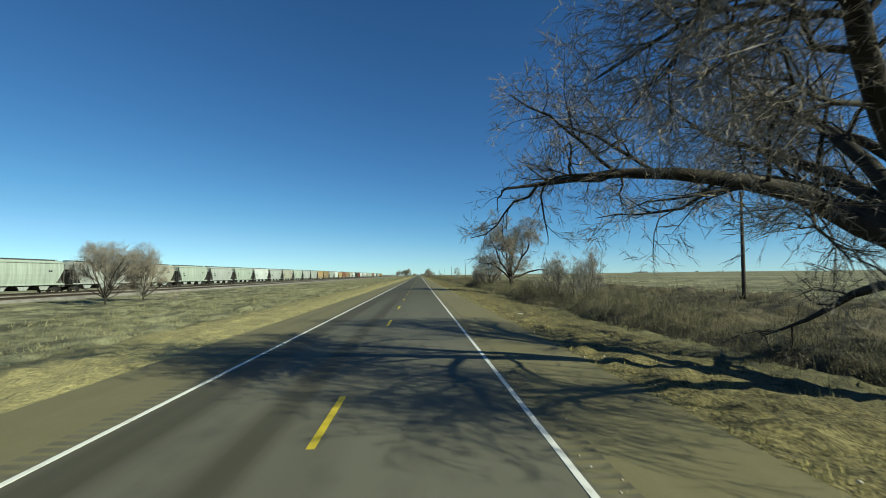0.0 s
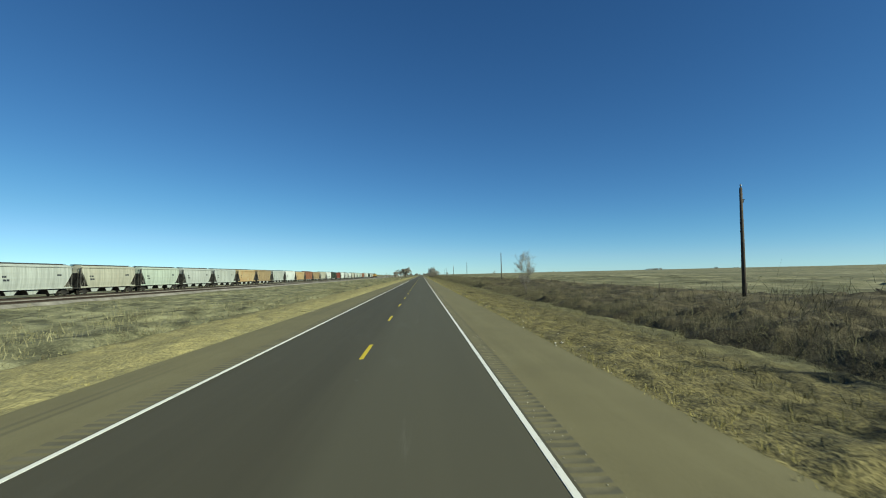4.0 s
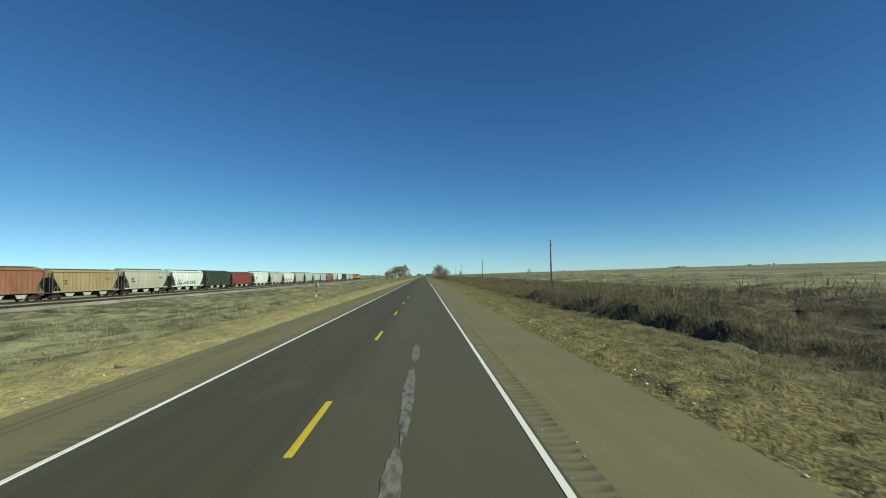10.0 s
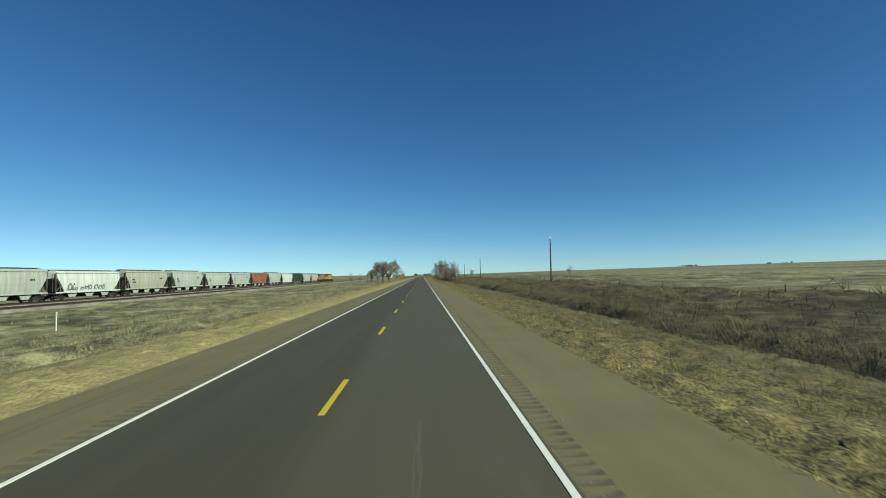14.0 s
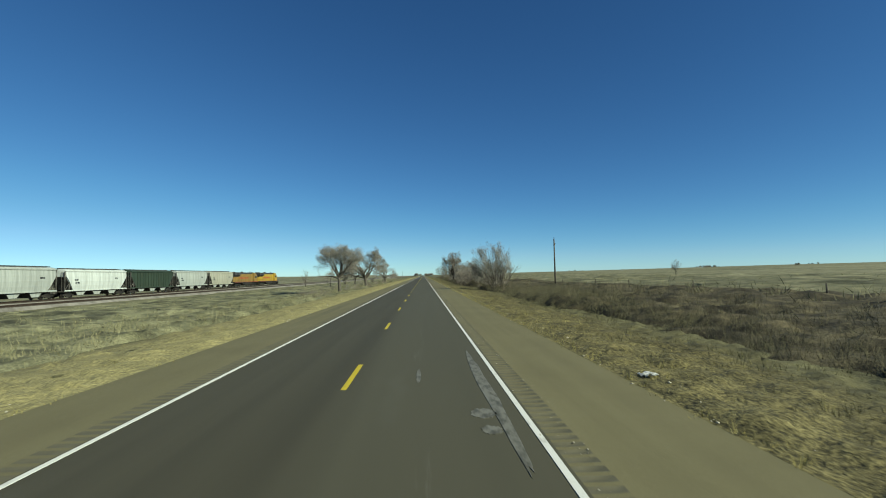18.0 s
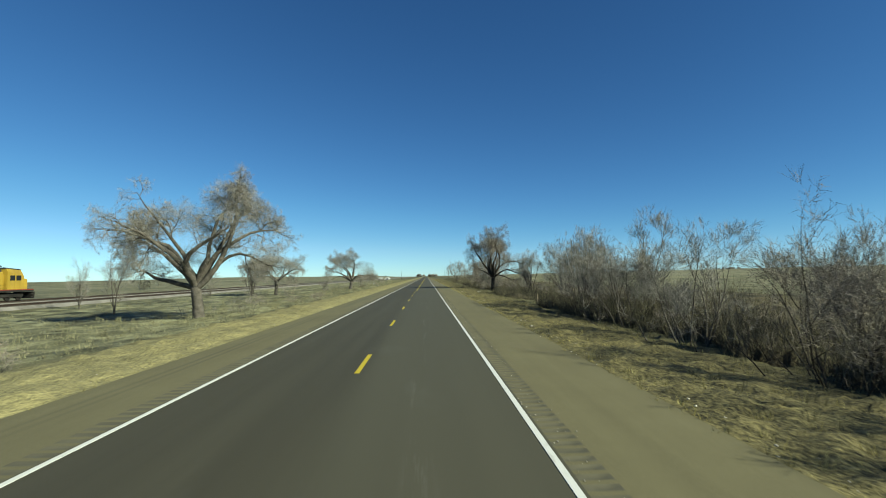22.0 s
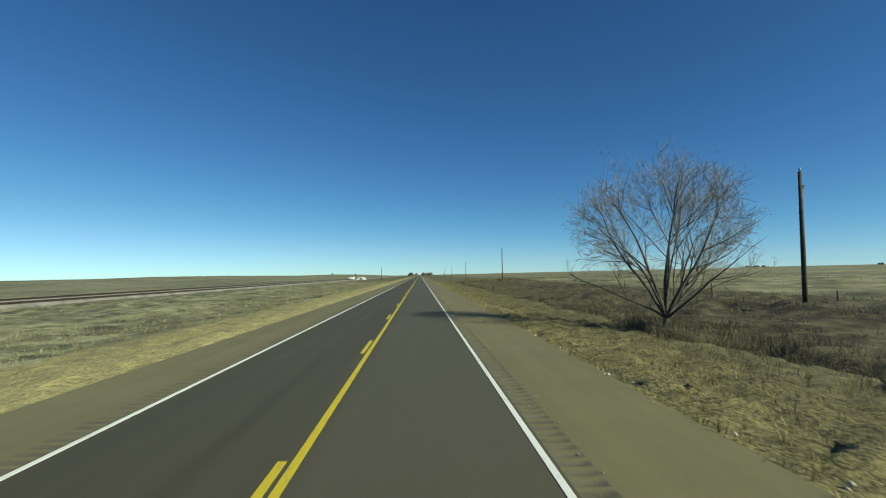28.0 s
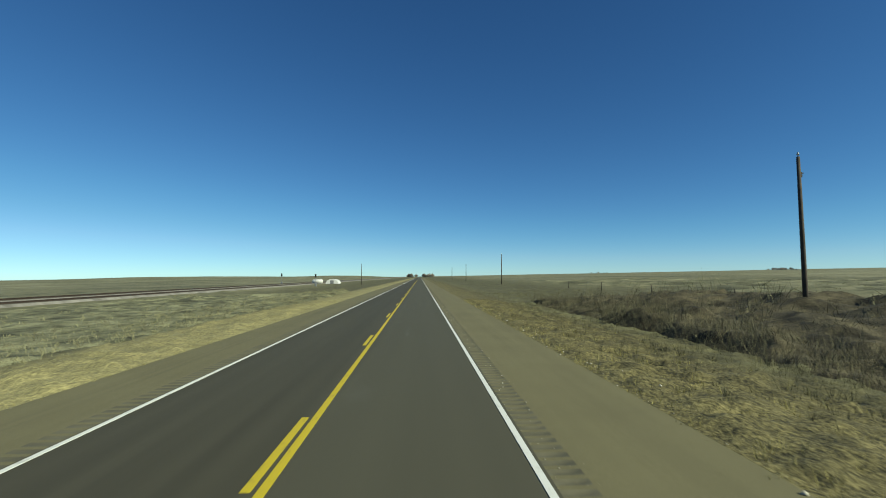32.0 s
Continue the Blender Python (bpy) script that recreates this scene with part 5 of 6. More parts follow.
ym = tagged(new("pipeline_marker"), "yellow plastic marker post in the ditch brush", "marker post")
part("post", Shape().box(-0.05, 0.05, -0.02, 0.02, -0.8, 0.75, 0.015), POST_WOOD, ym)
part("cap", Shape().box(-0.06, 0.06, -0.03, 0.03, 0.8, 1.12, 0.02), YELLOW_LINE, ym, "yellow marker head")
ym.matrix_basis = pose(17.4, 79.4, land(17.4, 79.4) + 0.45, 0, 0, 10)
stake = tagged(new("marker_stake"), "pale wooden marker stake at the edge of the brush", "marker post")
part("post", Shape().box(-0.045, 0.045, -0.02, 0.02, -0.4, 1.15, 0.015), STAKE_WOOD, stake)
stake.matrix_basis = pose(14.6, 713.3, land(14.6, 713.3), 0, 2, 15)

sign = tagged(new("road_sign"), "road sign seen from behind on a thin steel post", "road sign")
part("post", Shape().box(-0.022, 0.022, -0.02, 0.02, -0.4, 2.6), RAIL, sign, "rusty steel post")
part("sign_panel", Shape().box(-0.2, 0.2, 0.03, 0.045, 1.85, 2.62, 0.01), SIGN_BACK, sign, "grey aluminium panel back")
part("marker", Shape().box(-0.05, 0.05, -0.04, -0.027, 1.0, 1.3), WHITE_PLASTIC, sign, "white reflector strip")
part("label", Shape().box(0.06, 0.16, 0.018, 0.03, 2.1, 2.3), WHITE_PLASTIC, sign, "small white sticker")
sign.matrix_basis = pose(-8.1, 344.2, land(-8.1, 344.2) - 0.1, 0, 1.5, 8)


def railway_signal():
    s = tagged(new("railway_signal"), "railway signal with a dark head on a slim mast", "railway signal", "railway signals")
    part("mast", Shape().tube([(0, 0, -0.5), (0, 0, 4.6)], 0.07, 8), GALV, s)
    part("signal_head", Shape().box(-0.3, 0.3, -0.1, 0.1, 3.6, 4.9, 0.12), BLACK_PAINT, s)
    for z in (3.95, 4.5):
        part("hood", Shape().tube([(0, -0.1, z), (0, -0.35, z)], 0.12, 10), BLACK_PAINT, s)
    part("cabinet", Shape().box(-0.4, 0.4, 0.15, 0.6, -0.3, 1.2, 0.05), GALV, s)
    return s


sg = railway_signal()
sg.matrix_basis = pose(-57.8, 1168, -0.8)
copy_thing(sg, pose(-40, 1153, land(-40, 1153)))


def quonset(w, l, h):
    """Arched shed, plain white."""
    s = tagged(new("arched_shed"), "small white arched metal shed far along the railway", "shed")
    arc = [(w / 2 * math.cos(math.pi * k / 12), h * math.sin(math.pi * k / 12)) for k in range(13)]
    part("shell", Shape().loft([[(x, y, z) for x, z in arc] for y in (0, l)]), WHITE_PLASTIC, s, smooth=False)
    part("door", Shape().box(-0.9, 0.9, -0.04, 0.0, 0, 1.7), SIGN_BACK, s)
    return s


quonset(6.4, 9, 2.4).matrix_basis = pose(-43, 1205, land(-43, 1205) + 0.3)
tank = tagged(new("storage_tank"), "small white horizontal storage tank on feet", "tank")
part("shell", Shape().tube([(-2.6, 0, 1.3), (-2.3, 0, 1.3), (2.3, 0, 1.3), (2.6, 0, 1.3)], [0.6, 1.05, 1.05, 0.6], 18), WHITE_PLASTIC, tank, smooth=True)
for x in (-1.4, 1.4):
    part("foot", Shape().box(x - 0.15, x + 0.15, -0.8, 0.8, -0.4, 0.6), BALLAST, tank)
tank.matrix_basis = pose(-50, 1204, land(-50, 1204) + 0.1)

# ---- distant groves ----


def far_clump(name, n, spread_x, spread_y, h, seed, label):
    """A far grove, each tree a crown of upright blades on a stem; too far to pick apart."""
    r = np.random.default_rng(seed)
    V_, T_, base = [], [], 0
    for k in range(n):
        cx, cy, hh = r.normal(0, spread_x), r.normal(0, spread_y), h * r.uniform(0.5, 1.1)
        m = 220
        ph, el = r.random(m) * 2 * math.pi, np.arccos(r.uniform(-0.6, 1, m))
        rad = hh * 0.45 * r.random(m) ** 0.4
        c = np.stack([cx + rad * np.sin(el) * np.cos(ph), cy + rad * np.sin(el) * np.sin(ph), hh * 0.55 + rad * np.cos(el)], 1)
        v, t = ribbons(r, c, r.normal(size=(m, 3)) + (0, 0, 0.6), np.full(m, hh * 0.24), 0.05 * hh, 0)
        V_.append(v), T_.append(t + base)
        base += len(v)
        tr_ = np.array([(cx - 0.25, cy, -1), (cx + 0.25, cy, -1), (cx, cy + 0.2, hh * 0.6)])
        V_.append(tr_), T_.append(np.array([(0, 1, 2)]) + base)
        base += 3
    ob = new(name, tri_mesh(name, np.concatenate(V_), np.concatenate(T_), TWIG))
    return tagged(ob, label, "trees", kind="stuff")


for x, y, n, sx, h, s in ((1150, 2420, 16, 26, 9, 1), (1218, 2040, 3, 6, 8, 2), (1480, 2300, 4, 8, 8, 3), (-13, 1900, 7, 4, 8, 4), (16, 1960, 8, 5, 8, 5), (900, 3300, 5, 30, 9, 6)):
    far_clump("distant_grove", n, sx, sx * 0.7, h, s, "dark bare grove far off on the skyline").matrix_basis = Matrix.Translation((x, y, land(x, y) - 0.5))

# ---- litter and stones along the verge ----


def crumpled(seed, size, flat):
    """A thin sheet thrown into folds, with a ragged outline."""
    r = np.random.default_rng(seed)
    n = 9
    u, v = np.meshgrid(np.linspace(-1, 1, n), np.linspace(-1, 1, n))
    k = 1 - 0.25 * r.random((n, n)) * (np.maximum(np.abs(u), np.abs(v)) > 0.9)
    x, y = size * u * k + r.normal(0, 0.05 * size, (n, n)), size * 0.7 * v * k + r.normal(0, 0.05 * size, (n, n))
    z = size * flat * (0.35 + 0.5 * np.abs(np.sin(3.3 * u + 1.7 * v + seed)) * (1.1 - 0.6 * u * u) + 0.3 * r.random((n, n)))
    top = np.stack([x, y, z], 2).reshape(-1, 3)
    f = [(j * n + i, j * n + i + 1, (j + 1) * n + i + 1, (j + 1) * n + i) for j in range(n - 1) for i in range(n - 1)]
    s = Shape().add(top, f)
    return s.add(top - np.array([0, 0, 0.01]), [q[::-1] for q in f])


for k, (x, y, size, kind) in enumerate(((7.5, 550.8, 0.24, "rag"), (10.6, 554.8, 0.2, "rag"), (17.3, 725.5, 0.3, "bag"), (17.6, 721.8, 0.32, "bag"), (20.2, 763.1, 0.4, "bag"), (11.0, 741.3, 0.32, "bag"),
                                        (-9.6, 200, 0.22, "bag"), (-10.5, 938.5, 0.26, "bag"), (9.5, 780, 0.18, "bag"), (8.6, 33, 0.2, "bag"))):
    ob = tagged(new("litter" if k != 1 else "tyre_scrap"), "crumpled white plastic litter in dry grass" if k != 1 else "dark scrap of tyre rubber on the verge", "litter")
    part("sheet", crumpled(k, size, 0.5), WHITE_PLASTIC if k != 1 else BLACK_PAINT, ob)
    ob.matrix_basis = pose(x, y, land(x, y) + 0.02, 0, 0, 40 * k)

# ---- worn paint splashes and scrapes on the road ----
SPLASH = make_paint("worn_splash", (0.15, 0.146, 0.126), (0.062, 0.06, 0.049), (0.42, 0.62, 1.0))


def splash(x, y, rx, ry, seed, label="pale irregular splash on the asphalt"):
    r = random.Random(seed)
    n = 26
    ring = [(rx * math.cos(2 * math.pi * k / n) * r.uniform(0.78, 1.08), ry * math.sin(2 * math.pi * k / n) * r.uniform(0.78, 1.08)) for k in range(n)]
    ob = new("road_splash", mesh_of("road_splash", Shape().prism(ring, -0.02, 0.004), SPLASH))
    ob.matrix_basis = Matrix.Translation((x, y, 0))
    return tagged(ob, label, "stain", "splashes on the road")


for k, (x, y, rx, ry) in enumerate(((2.93, 547.75, 0.24, 0.34), (2.95, 546.8, 0.19, 0.24), (2.62, 605.0, 0.05, 0.06), (2.71, 604.55, 0.11, 0.1), (2.55, 605.6, 0.04, 0.05),
                                    (2.9, 605.4, 0.05, 0.06), (2.6, 607.3, 0.07, 0.12), (1.9, 607.0, 0.05, 0.12), (1.15, 606.6, 0.09, 0.25), (2.45, 637.6, 0.12, 0.3), (1.7, 551.2, 0.06, 0.9))):
    splash(x, y, rx, ry, k)
for k, (x, y, l) in enumerate(((3.24, 550.0, 5.2), (1.62, 310.0, 3.2), (1.55, 305.2, 1.6), (1.68, 315.5, 1.8))):
    splash(x, y, 0.14, l, 40 + k, "pale scrape along the lane")


def pebbles(name, seed, x0, x1, n, small, large, material, label, lift):
    """Loose small stones, each a squashed eight-sided lump."""
    r = np.random.default_rng(seed)
    c = np.stack([r.uniform(x0, x1, n), r.uniform(0, 1000, n), np.full(n, lift)], 1)
    size = small + (large - small) * r.random((n, 1)) ** 3
    e = np.array([(1, 0, 0), (0, 1, 0), (-1, 0, 0), (0, -1, 0), (0, 0, 0.7), (0, 0, -0.7)])
    v = (c[:, None] + e[None] * size[:, None] * r.uniform(0.6, 1.2, (n, 6, 1))).reshape(-1, 3)
    f = np.array([(0, 1, 4), (1, 2, 4), (2, 3, 4), (3, 0, 4), (1, 0, 5), (2, 1, 5), (3, 2, 5), (0, 3, 5)])
    ob = new(name, tri_mesh(name, v, (f[None] + (np.arange(n) * 6)[:, None, None]).reshape(-1, 3), material))
    return tagged(ob, label, "stones", kind="stuff")


STONE = islands("pale_stone", [(0.3, 0.28, 0.23), (0.45, 0.43, 0.37), (0.38, 0.35, 0.29), (0.6, 0.58, 0.52)])
pebbles("verge_stones", 31, R_EDGE - 0.1, R_EDGE + 1.0, 1500, 0.015, 0.07, STONE, "scattered pale stones along the shoulder edge", -0.03)
pebbles("verge_stones", 32, L_EDGE - 1.0, L_EDGE + 0.1, 500, 0.015, 0.06, STONE, "scattered pale stones along the shoulder edge", -0.03)
pebbles("shoulder_grit", 33, RUM_R[0] - 0.12, RUM_R[1] + 0.1, 6000, 0.006, 0.022, STONE, "pale grit lying in the rumble strip", 0.004)

# ---- grass and brush ----


def heights(x, y):
    """The land's height at many places, by its cross-section alone."""
    return np.interp(x, [p[0] for p in SECTION], [p[1] for p in SECTION])


def tufts(name, seed, x0, x1, y0, y1, per_m2, blades, h, w, lean, material, label, bias=1.0, patchy=0.0):
    """Grass or brush as loose tufts of bent blades over a stretch of ground."""
    r = np.random.default_rng(seed)
    n = int(abs(x1 - x0) * (y1 - y0) * per_m2)
    u = r.random(n) ** bias
    x, y = x0 + (x1 - x0) * u, r.uniform(y0, y1, n)
    if patchy:
        f = np.sin(x * 0.31 + 1.7 * np.sin(y * 0.05)) + np.sin(y * 0.17 + np.sin(x * 0.4)) + 0.8 * np.sin(y * 0.043 + x * 0.2)
        keep = r.random(n) < 1 - patchy * (f < 0)
        x, y = x[keep], y[keep]
        n = len(x)
    size = h * (0.55 + 0.75 * r.random(n) ** 1.5)
    cx, cy, cs = np.repeat(x, blades), np.repeat(y, blades), np.repeat(size, blades)
    m = n * blades
    a = r.random(m) * 2 * math.pi
    out = cs * lean * np.sqrt(r.random(m))
    bx, by = cx + np.cos(a) * out * 0.35, cy + np.sin(a) * out * 0.35
    z = heights(bx, by) - 0.05
    tip = np.stack([cx + np.cos(a) * out, cy + np.sin(a) * out, z + cs * (0.55 + 0.5 * r.random(m))], 1)
    b = a + r.normal(0, 0.9, m) + math.pi / 2
    k = w * (0.6 + 0.8 * r.random(m))
    p = np.stack([bx - np.cos(b) * k, by - np.sin(b) * k, z], 1)
    q = np.stack([bx + np.cos(b) * k, by + np.sin(b) * k, z], 1)
    v = np.stack([p, q, tip], 1).reshape(-1, 3)
    ob = new(name, tri_mesh(name, v, np.arange(3 * m).reshape(-1, 3), material))
    return tagged(ob, label, "grass", kind="stuff")


def clumps(name, seed, x0, x1, y0, y1, per_m2, stems, h, w, material, label, bias=1.0, patchy=0.0, setback=0.0):
    """Shrubby brush: rounded clumps of short bent stems that fill a dome."""
    r = np.random.default_rng(seed)
    n = int(abs(x1 - x0) * (y1 - y0) * per_m2)
    x, y = x0 + (x1 - x0) * r.random(n) ** bias, r.uniform(y0, y1, n)
    if patchy:
        f = np.sin(x * 0.27 + 1.3 * np.sin(y * 0.06)) + np.sin(y * 0.13 + np.sin(x * 0.5)) + 0.8 * np.sin(y * 0.037 - x * 0.15)
        keep = r.random(n) < 1 - patchy * (f < 0.2)
        x, y = x[keep], y[keep]
        n = len(x)
    if setback:
        keep = np.abs(x) > setback + fringe(x, y) - 0.3 - 0.8 * r.random(n) ** 3
        x, y = x[keep], y[keep]
        n = len(x)
    size = h * (0.45 + 0.8 * r.random(n) ** 1.6)
    cx, cy, cs = np.repeat(x, stems), np.repeat(y, stems), np.repeat(size, stems)
    m = n * stems
    a, e = r.random(m) * 2 * math.pi, np.abs(r.normal(0, 0.75, m))
    rad = cs * (0.1 + 0.75 * r.random(m))
    out = np.stack([np.cos(a) * np.sin(e), np.sin(a) * np.sin(e), np.cos(e)], 1)
    st = np.stack([cx, cy, heights(cx, cy) - 0.06], 1) + out * rad[:, None] * np.array([0.9, 0.9, 0.75])
    d = out + r.normal(scale=0.45, size=(m, 3))
    d /= np.linalg.norm(d, axis=1, keepdims=True)
    tip = st + d * (cs * (0.3 + 0.35 * r.random(m)))[:, None]
    side = np.cross(d, r.normal(size=(m, 3)))
    side *= w * (0.6 + 0.8 * r.random((m, 1))) / (np.linalg.norm(side, axis=1, keepdims=True) + 1e-9)
    v, t = np.stack([st - side, st + side, tip], 1).reshape(-1, 3), np.arange(3 * m).reshape(-1, 3)
    ob = new(name, tri_mesh(name, v, t, material))
    return tagged(ob, label, "brush", kind="stuff")


LATTICE = np.random.default_rng(77).random((512, 512))


def lumps(x, y, size, seed):
    """Smooth value noise from 0 to 1 with lumps of about the given size."""
    u, v = x / size + seed * 37.3, y / size + seed * 11.9
    i, j = np.floor(u).astype(int), np.floor(v).astype(int)
    a, b = u - i, v - j
    a, b = a * a * (3 - 2 * a), b * b * (3 - 2 * b)
    g = lambda p, q: LATTICE[p % 512, q % 512]
    return (g(i, j) * (1 - a) + g(i + 1, j) * a) * (1 - b) + (g(i, j + 1) * (1 - a) + g(i + 1, j + 1) * a) * b


def sheet(name, x0, x1, y0, y1, cell, rise, material, label, seed, smooth=True):
    """A low rough cover over the ground; rise(x, y) gives its height, with ragged cells."""
    r = np.random.default_rng(seed)
    nx_, ny_ = int(abs(x1 - x0) / cell) + 1, int((y1 - y0) / cell) + 1
    gx, gy = np.meshgrid(np.linspace(x0, x1, nx_), np.linspace(y0, y1, ny_))
    gx = gx + r.uniform(-0.35, 0.35, gx.shape) * cell
    gy = gy + r.uniform(-0.35, 0.35, gy.shape) * cell
    z = heights(gx, gy) + rise(gx, gy, r)
    v = np.stack([gx, gy, z], 2).reshape(-1, 3)
    k = (np.arange(ny_ - 1)[:, None] * nx_ + np.arange(nx_ - 1)[None]).ravel()
    f = np.concatenate([np.stack([k, k + 1, k + nx_ + 1], 1), np.stack([k, k + nx_ + 1, k + nx_], 1)])
    me = tri_mesh(name, v, f if x1 > x0 else f[:, ::-1], material)
    me.polygons.foreach_set("use_smooth", [smooth] * len(me.polygons))
    return tagged(new(name, me), label, "grass", kind="stuff")


def turf(edge, far, rough):
    def rise(x, y, r):
        d = np.clip(np.abs(x - edge) / 0.8, 0, 1)
        return -0.04 + d * (0.24 * lumps(x, y, 0.55, 1) ** 1.6 + 0.12 * lumps(x, y * 0.6, 1.6, 2) + rough * r.random(x.shape) - 0.06) - 0.3 * np.clip((np.abs(x) - abs(far) + 0.6) / 0.6, 0, 1)
    return rise


def fringe(x, y):
    """How far the brush's near edge steps back from its line along the road."""
    return 1.8 * lumps(0 * x, y, 17.0, 8) + 2.2 * lumps(x, y, 2.6, 9) - 1.2


THICKETS = ((45, 66, 0.7), (108, 132, 0.8), (618, 640, 0.6), (652, 712, 0.85), (718, 748, 0.7), (758, 816, 0.6), (856, 870, 0.6))     # stretches of tall, dense brush along the road
STANDS = THICKETS + ((328, 412, 0.5), (186, 205, 0.3), (575, 612, 0.35), (880, 905, 0.3))     # with those where it is somewhat taller


def tall(x, y):
    """How much of a thicket grows at a place, 0 to 1."""
    k = 0 * x
    for a, b, most in STANDS:
        k = np.maximum(k, most * np.clip((y - a) / 7, 0, 1) * np.clip((b - y) / 7, 0, 1))
    return k * np.clip((26 - x) / 6, 0, 1) * (x > 0)


def canopy(near, far, top, fade, base=-0.1):
    """How high rounded bushes stand that crowd together, with bare gaps between the thickets."""
    def rise(x, y, r=None):
        d = np.clip((np.abs(x) - abs(near) - fringe(x, y) + 1.5 * tall(x, y)) / 1.3, 0, 1) * np.clip((abs(far) - np.abs(x)) / fade, 0, 1)
        d = d * np.clip((lumps(x, y, 9.0, 5) - 0.1) * 2.6, 0.55, 1) * np.clip((lumps(0.4 * x, y, 34.0, 12) - 0.2) * 2.2, 0.6, 1)
        k = 0.25 * lumps(x, y, 0.7, 3) + 0.75 * np.maximum(lumps(x, y, 1.7, 6), lumps(x, y, 2.7, 10)) ** 1.7
        jag = r.random(x.shape) if r is not None else 0.7
        d = np.maximum(d, 0.8 * tall(x, y) * (d > 0)) * (1 + 0.2 * tall(x, y))
        return base + d * top * (0.22 + 0.78 * k + 0.12 * jag)
    return rise


def litter_of(rise, part_of, inner=0.0, base=-0.1):
    """The dense lower part of the bushes, which fills part of their height and stands back from their edge."""
    return lambda x, y, r=None: base + part_of * np.clip((np.abs(x) - inner) / 2.0, 0, 1) * (rise(x - np.sign(x) * 0.5, y, r) - base)


def bushes(name, seed, x0, x1, y0, y1, per_m2, stems, rise, w, material, label, base=-0.1):
    """Separate rounded bushes: fine stems that spread from the foot of each and fill its dome, denser towards the outside."""
    r = np.random.default_rng(seed)
    n = int(abs(x1 - x0) * (y1 - y0) * per_m2)
    x, y = x0 + (x1 - x0) * r.random(n), r.uniform(y0, y1, n)
    full = rise(x, y) - base
    keep = full > 0.16
    x, y, h = x[keep], y[keep], full[keep] * r.uniform(0.7, 1.35, int(keep.sum())) + 0.08
    n = len(x)
    foot = np.repeat(np.stack([x, y, heights(x, y) - 0.05], 1), stems, 0)
    size = np.repeat(h, stems)[:, None] * np.array([0.72, 0.72, 1.0])
    d = r.normal(size=(n * stems, 3))
    d[:, 2] = np.abs(d[:, 2]) * 1.1 + 0.1
    d = unit(d)
    a = 0.12 + 0.62 * r.random((n * stems, 1)) ** 0.6
    st = foot + d * size * a
    tip = foot + unit(d + r.normal(scale=0.3, size=d.shape) + (0, 0, 0.2)) * size * (a + 0.2 + 0.22 * r.random((n * stems, 1)))
    side = unit(np.cross(tip - st, r.normal(size=st.shape))) * w * (0.6 + 0.8 * r.random((n * stems, 1)))
    ob = new(name, tri_mesh(name, np.stack([st - side, st + side, tip], 1).reshape(-1, 3), np.arange(3 * len(st)).reshape(-1, 3), material))
    return tagged(ob, label, "brush", kind="stuff")


def fuzz(name, seed, x0, x1, y0, y1, per_m2, rise, part_of, w, material, label, base=-0.1):
    """Fine bare stems that grow out of the bushes' lower part up to their height, leaning every way."""
    r = np.random.default_rng(seed)
    n = int(abs(x1 - x0) * (y1 - y0) * per_m2)
    x, y = x0 + (x1 - x0) * r.random(n) ** 1.15, r.uniform(y0, y1, n)
    full = rise(x, y) - base
    keep = full > 0.06
    x, y, full = x[keep], y[keep], full[keep]
    n = len(x)
    st = np.stack([x, y, heights(x, y) + base + full * part_of * r.random(n)], 1)
    d = unit(r.normal(scale=0.36, size=(n, 3)) + np.array([0, 0, 1.0]))
    tip = st + d * (full * (1.15 - part_of) * (0.5 + 0.7 * r.random(n)) + 0.1)[:, None]
    side = unit(np.cross(d, r.normal(size=(n, 3)))) * w * (0.6 + 0.8 * r.random((n, 1)))
    ob = new(name, tri_mesh(name, np.stack([st - side, st + side, tip], 1).reshape(-1, 3), np.arange(3 * n).reshape(-1, 3), material))
    return tagged(ob, label, "brush", kind="stuff")


BUSH_R, BUSH_L = canopy(13.6, 40.0, 3.0, 8), canopy(11.2, 49.0, 1.45, 6)
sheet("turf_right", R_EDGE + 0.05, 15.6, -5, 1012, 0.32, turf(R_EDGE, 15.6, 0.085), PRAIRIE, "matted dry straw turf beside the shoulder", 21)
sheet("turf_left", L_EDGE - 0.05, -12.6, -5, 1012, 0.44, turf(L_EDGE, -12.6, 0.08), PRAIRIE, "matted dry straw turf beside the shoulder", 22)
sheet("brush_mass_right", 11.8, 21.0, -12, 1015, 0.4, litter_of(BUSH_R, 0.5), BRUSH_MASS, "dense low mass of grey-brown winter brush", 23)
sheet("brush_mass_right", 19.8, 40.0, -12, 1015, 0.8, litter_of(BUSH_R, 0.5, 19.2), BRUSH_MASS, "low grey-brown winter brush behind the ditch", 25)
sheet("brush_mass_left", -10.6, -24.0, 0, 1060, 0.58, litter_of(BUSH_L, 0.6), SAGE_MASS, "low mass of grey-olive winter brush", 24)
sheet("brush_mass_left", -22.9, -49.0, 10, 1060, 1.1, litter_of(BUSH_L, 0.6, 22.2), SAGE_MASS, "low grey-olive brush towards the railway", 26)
tufts("verge_grass_right", 1, R_EDGE + 0.02, 9.2, -5, 1010, 8.0, 5, 0.27, 0.009, 0.6, STRAW, "short dry matted straw-coloured verge grass", 1.0, 0.12)
tufts("verge_grass_right", 11, 8.6, 14.4, -5, 1010, 2.8, 6, 0.36, 0.01, 0.6, MUTED, "dry olive-straw grass in the ditch", 1.0, 0.25)
tufts("verge_grass_right", 12, 9.0, 13.6, -5, 1010, 3.2, 5, 0.3, 0.009, 0.6, STRAW, "dry straw-coloured tussocks towards the ditch", 1.2, 0.35)
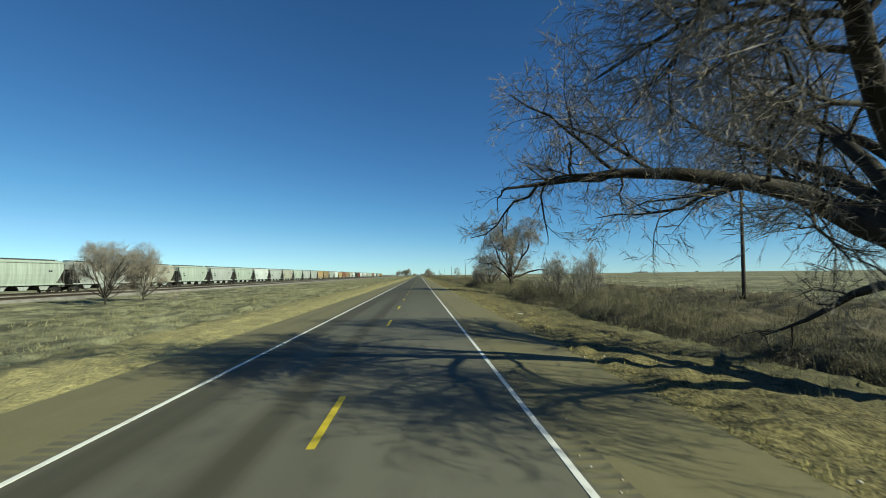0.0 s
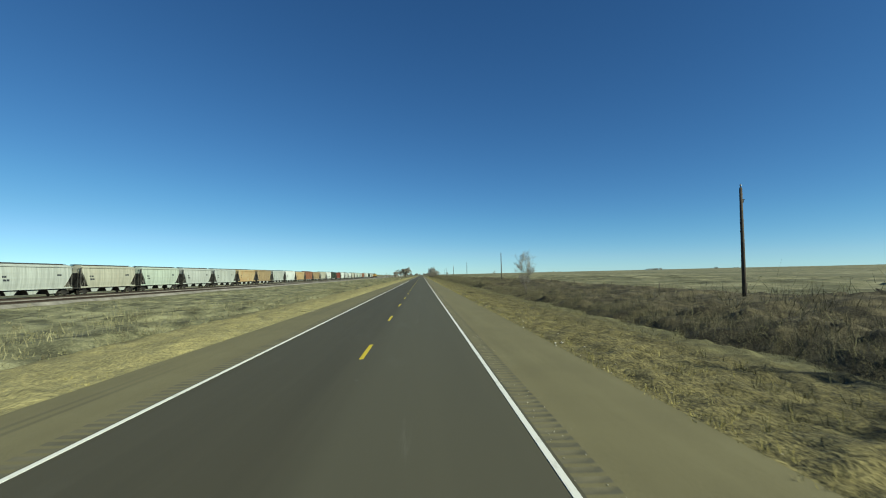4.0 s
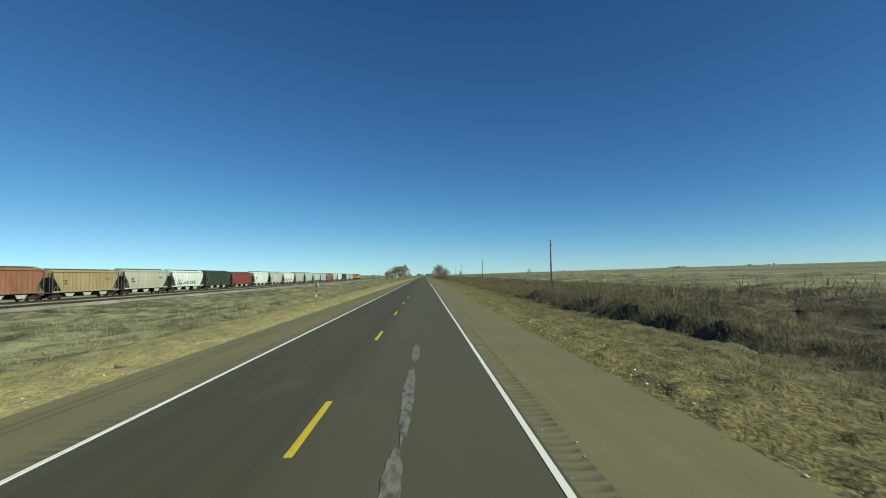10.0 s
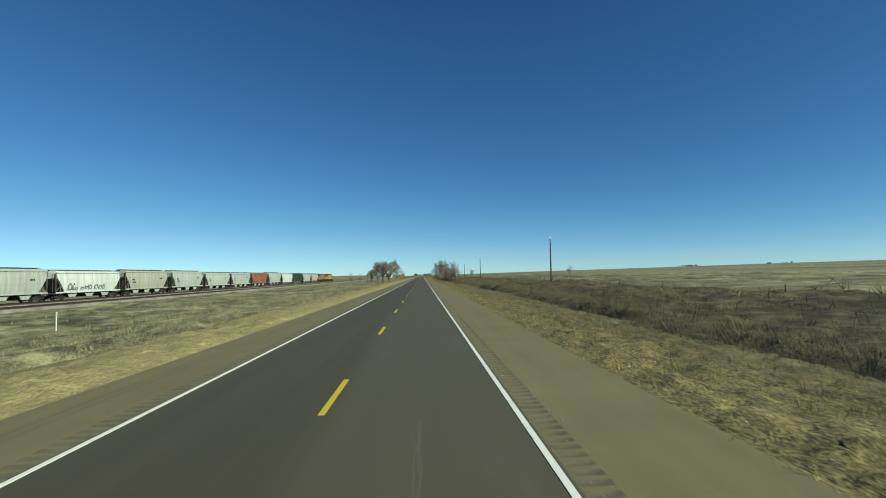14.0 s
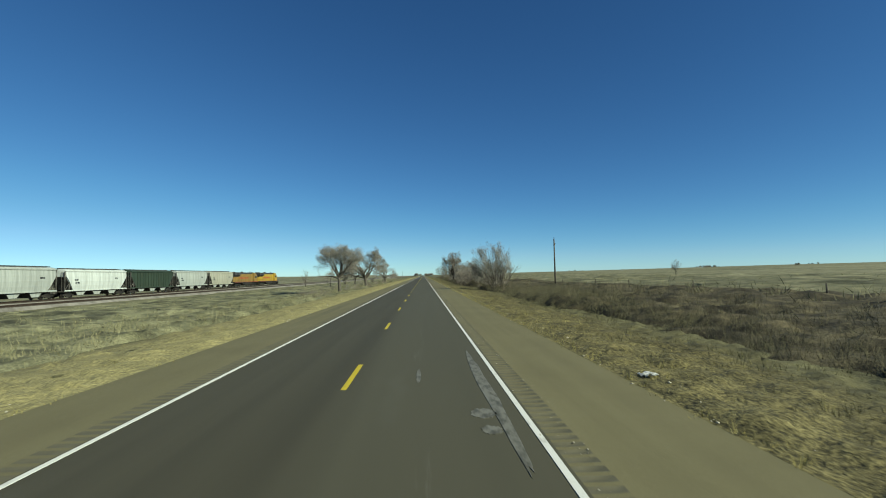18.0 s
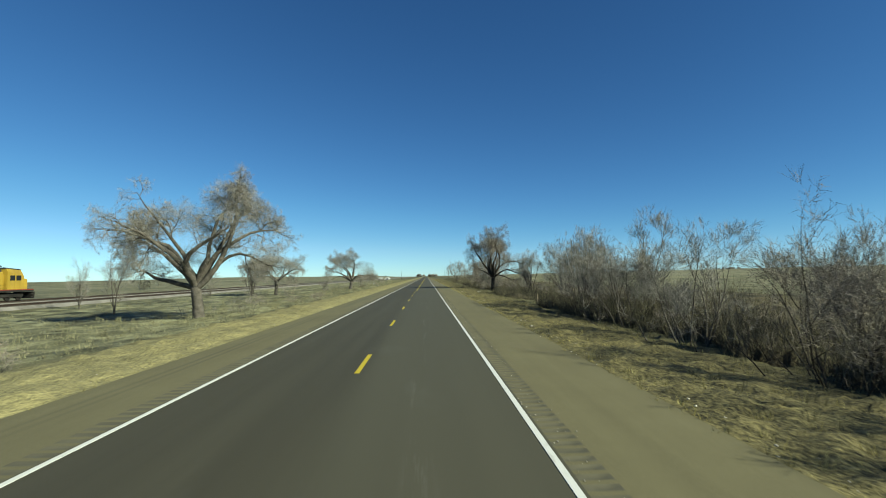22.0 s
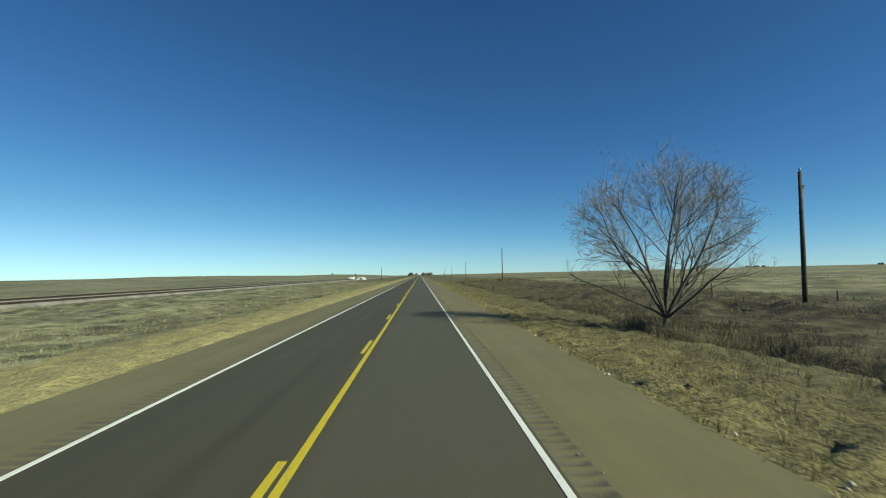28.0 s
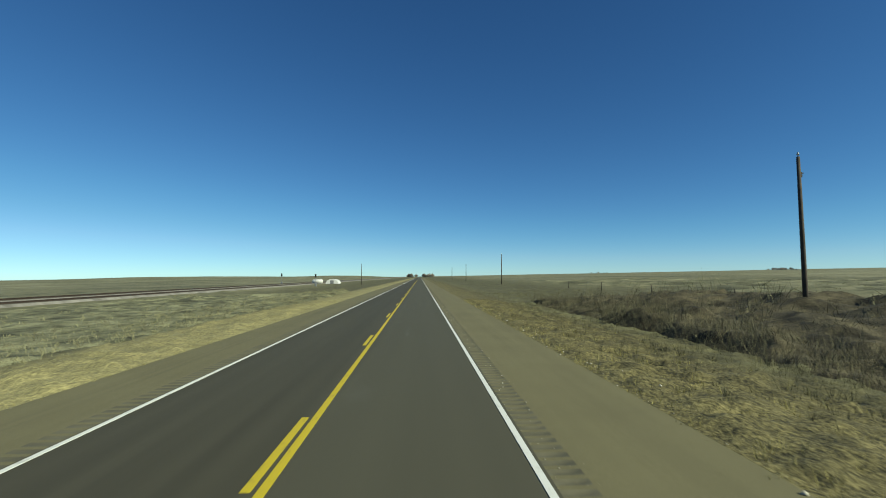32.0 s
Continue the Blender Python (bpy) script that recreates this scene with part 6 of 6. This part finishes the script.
tufts("verge_grass_left", 2, L_EDGE - 0.02, -12.5, -5, 1010, 5.0, 4, 0.13, 0.011, 0.9, STRAW, "short dry straw-coloured verge grass", 1.0, 0.2)
tufts("shoulder_edge_grass", 8, R_EDGE - 0.15, R_EDGE + 0.6, -5, 1010, 16.0, 4, 0.13, 0.011, 1.0, STRAW, "straw tufts creeping over the shoulder edge", 1.0, 0.6)
tufts("shoulder_edge_grass", 9, L_EDGE + 0.15, L_EDGE - 0.6, -5, 1010, 10.0, 4, 0.12, 0.011, 1.0, STRAW, "straw tufts creeping over the shoulder edge", 1.0, 0.6)
fuzz("brush_right", 3, 11.8, 18.5, -4, 1015, 70.0, BUSH_R, 0.6, 0.0065, BRUSH, "dense feathery grey-brown winter brush along the ditch")
bushes("brush_right", 19, 11.8, 18.5, -4, 1015, 0.2, 40, BUSH_R, 0.009, MUTED, "paler dry bushes among the brush")
bushes("brush_right", 20, 12.6, 18.5, -4, 1015, 0.3, 60, BUSH_R, 0.008, BRUSH, "rounded dense grey-brown bushes along the ditch")
bushes("brush_right", 16, 18.5, 27.0, 0, 1015, 0.42, 42, BUSH_R, 0.011, BRUSH, "rounded grey-brown winter bushes behind the ditch")
bushes("brush_right", 13, 27.0, 40.0, 15, 1015, 0.12, 22, BUSH_R, 0.024, SAGE, "olive-grey winter bushes towards the fence")
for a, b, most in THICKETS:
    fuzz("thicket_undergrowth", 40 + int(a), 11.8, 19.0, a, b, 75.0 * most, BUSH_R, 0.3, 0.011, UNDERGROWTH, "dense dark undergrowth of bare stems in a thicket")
fuzz("brush_left", 4, -10.8, -22.0, 0, 1060, 8.0, BUSH_L, 0.7, 0.012, SAGE, "soft grey-olive winter brush in low mounds")
bushes("brush_left", 17, -11.2, -24.0, 0, 1060, 0.42, 30, BUSH_L, 0.016, SAGE, "rounded grey-olive winter bushes between road and railway")
bushes("brush_left", 18, -11.6, -26.0, 0, 1060, 0.09, 40, BUSH_L, 0.014, BRUSH, "darker bare bushes among grey-olive brush")
bushes("brush_left", 14, -22.0, -48.0, 10, 1060, 0.11, 18, BUSH_L, 0.024, SAGE, "grey-olive bushes towards the railway")
clumps("dark_weeds_left", 15, -11.5, -34.0, 10, 1060, 0.1, 34, 0.8, 0.009, BRUSH, "dark dry weed clumps in straw grass", 1.3, 0.75, 11.2)
sheet("field_cover_right", 39.0, 112.0, 20, 1150, 1.7, lambda x, y, r: -0.25 + np.clip((112 - x) / 12, 0, 1) * np.clip((x - 39) / 4, 0, 1) * (0.7 * lumps(x, y, 5.0, 6) * lumps(x, y, 21.0, 7) + 0.5 * lumps(x, y, 2.2, 2) * r.random(x.shape)), FIELD, "rough olive prairie grass and low brush", 27)
clumps("field_brush_right", 5, 38.0, 110.0, 40, 1130, 0.04, 14, 0.45, 0.02, SAGE, "scattered prairie brush", 1.4, 0.4)
tufts("tall_grass_left", 6, -11.0, -36.0, 10, 1050, 0.4, 5, 0.36, 0.007, 0.7, SAGE, "taller muted grass between road and railway", 1.3, 0.4)
tufts("tall_grass_right", 7, 11.5, 30.0, 15, 1050, 1.0, 5, 0.6, 0.011, 0.6, MUTED, "taller muted grass among brush", 1.2, 0.6)
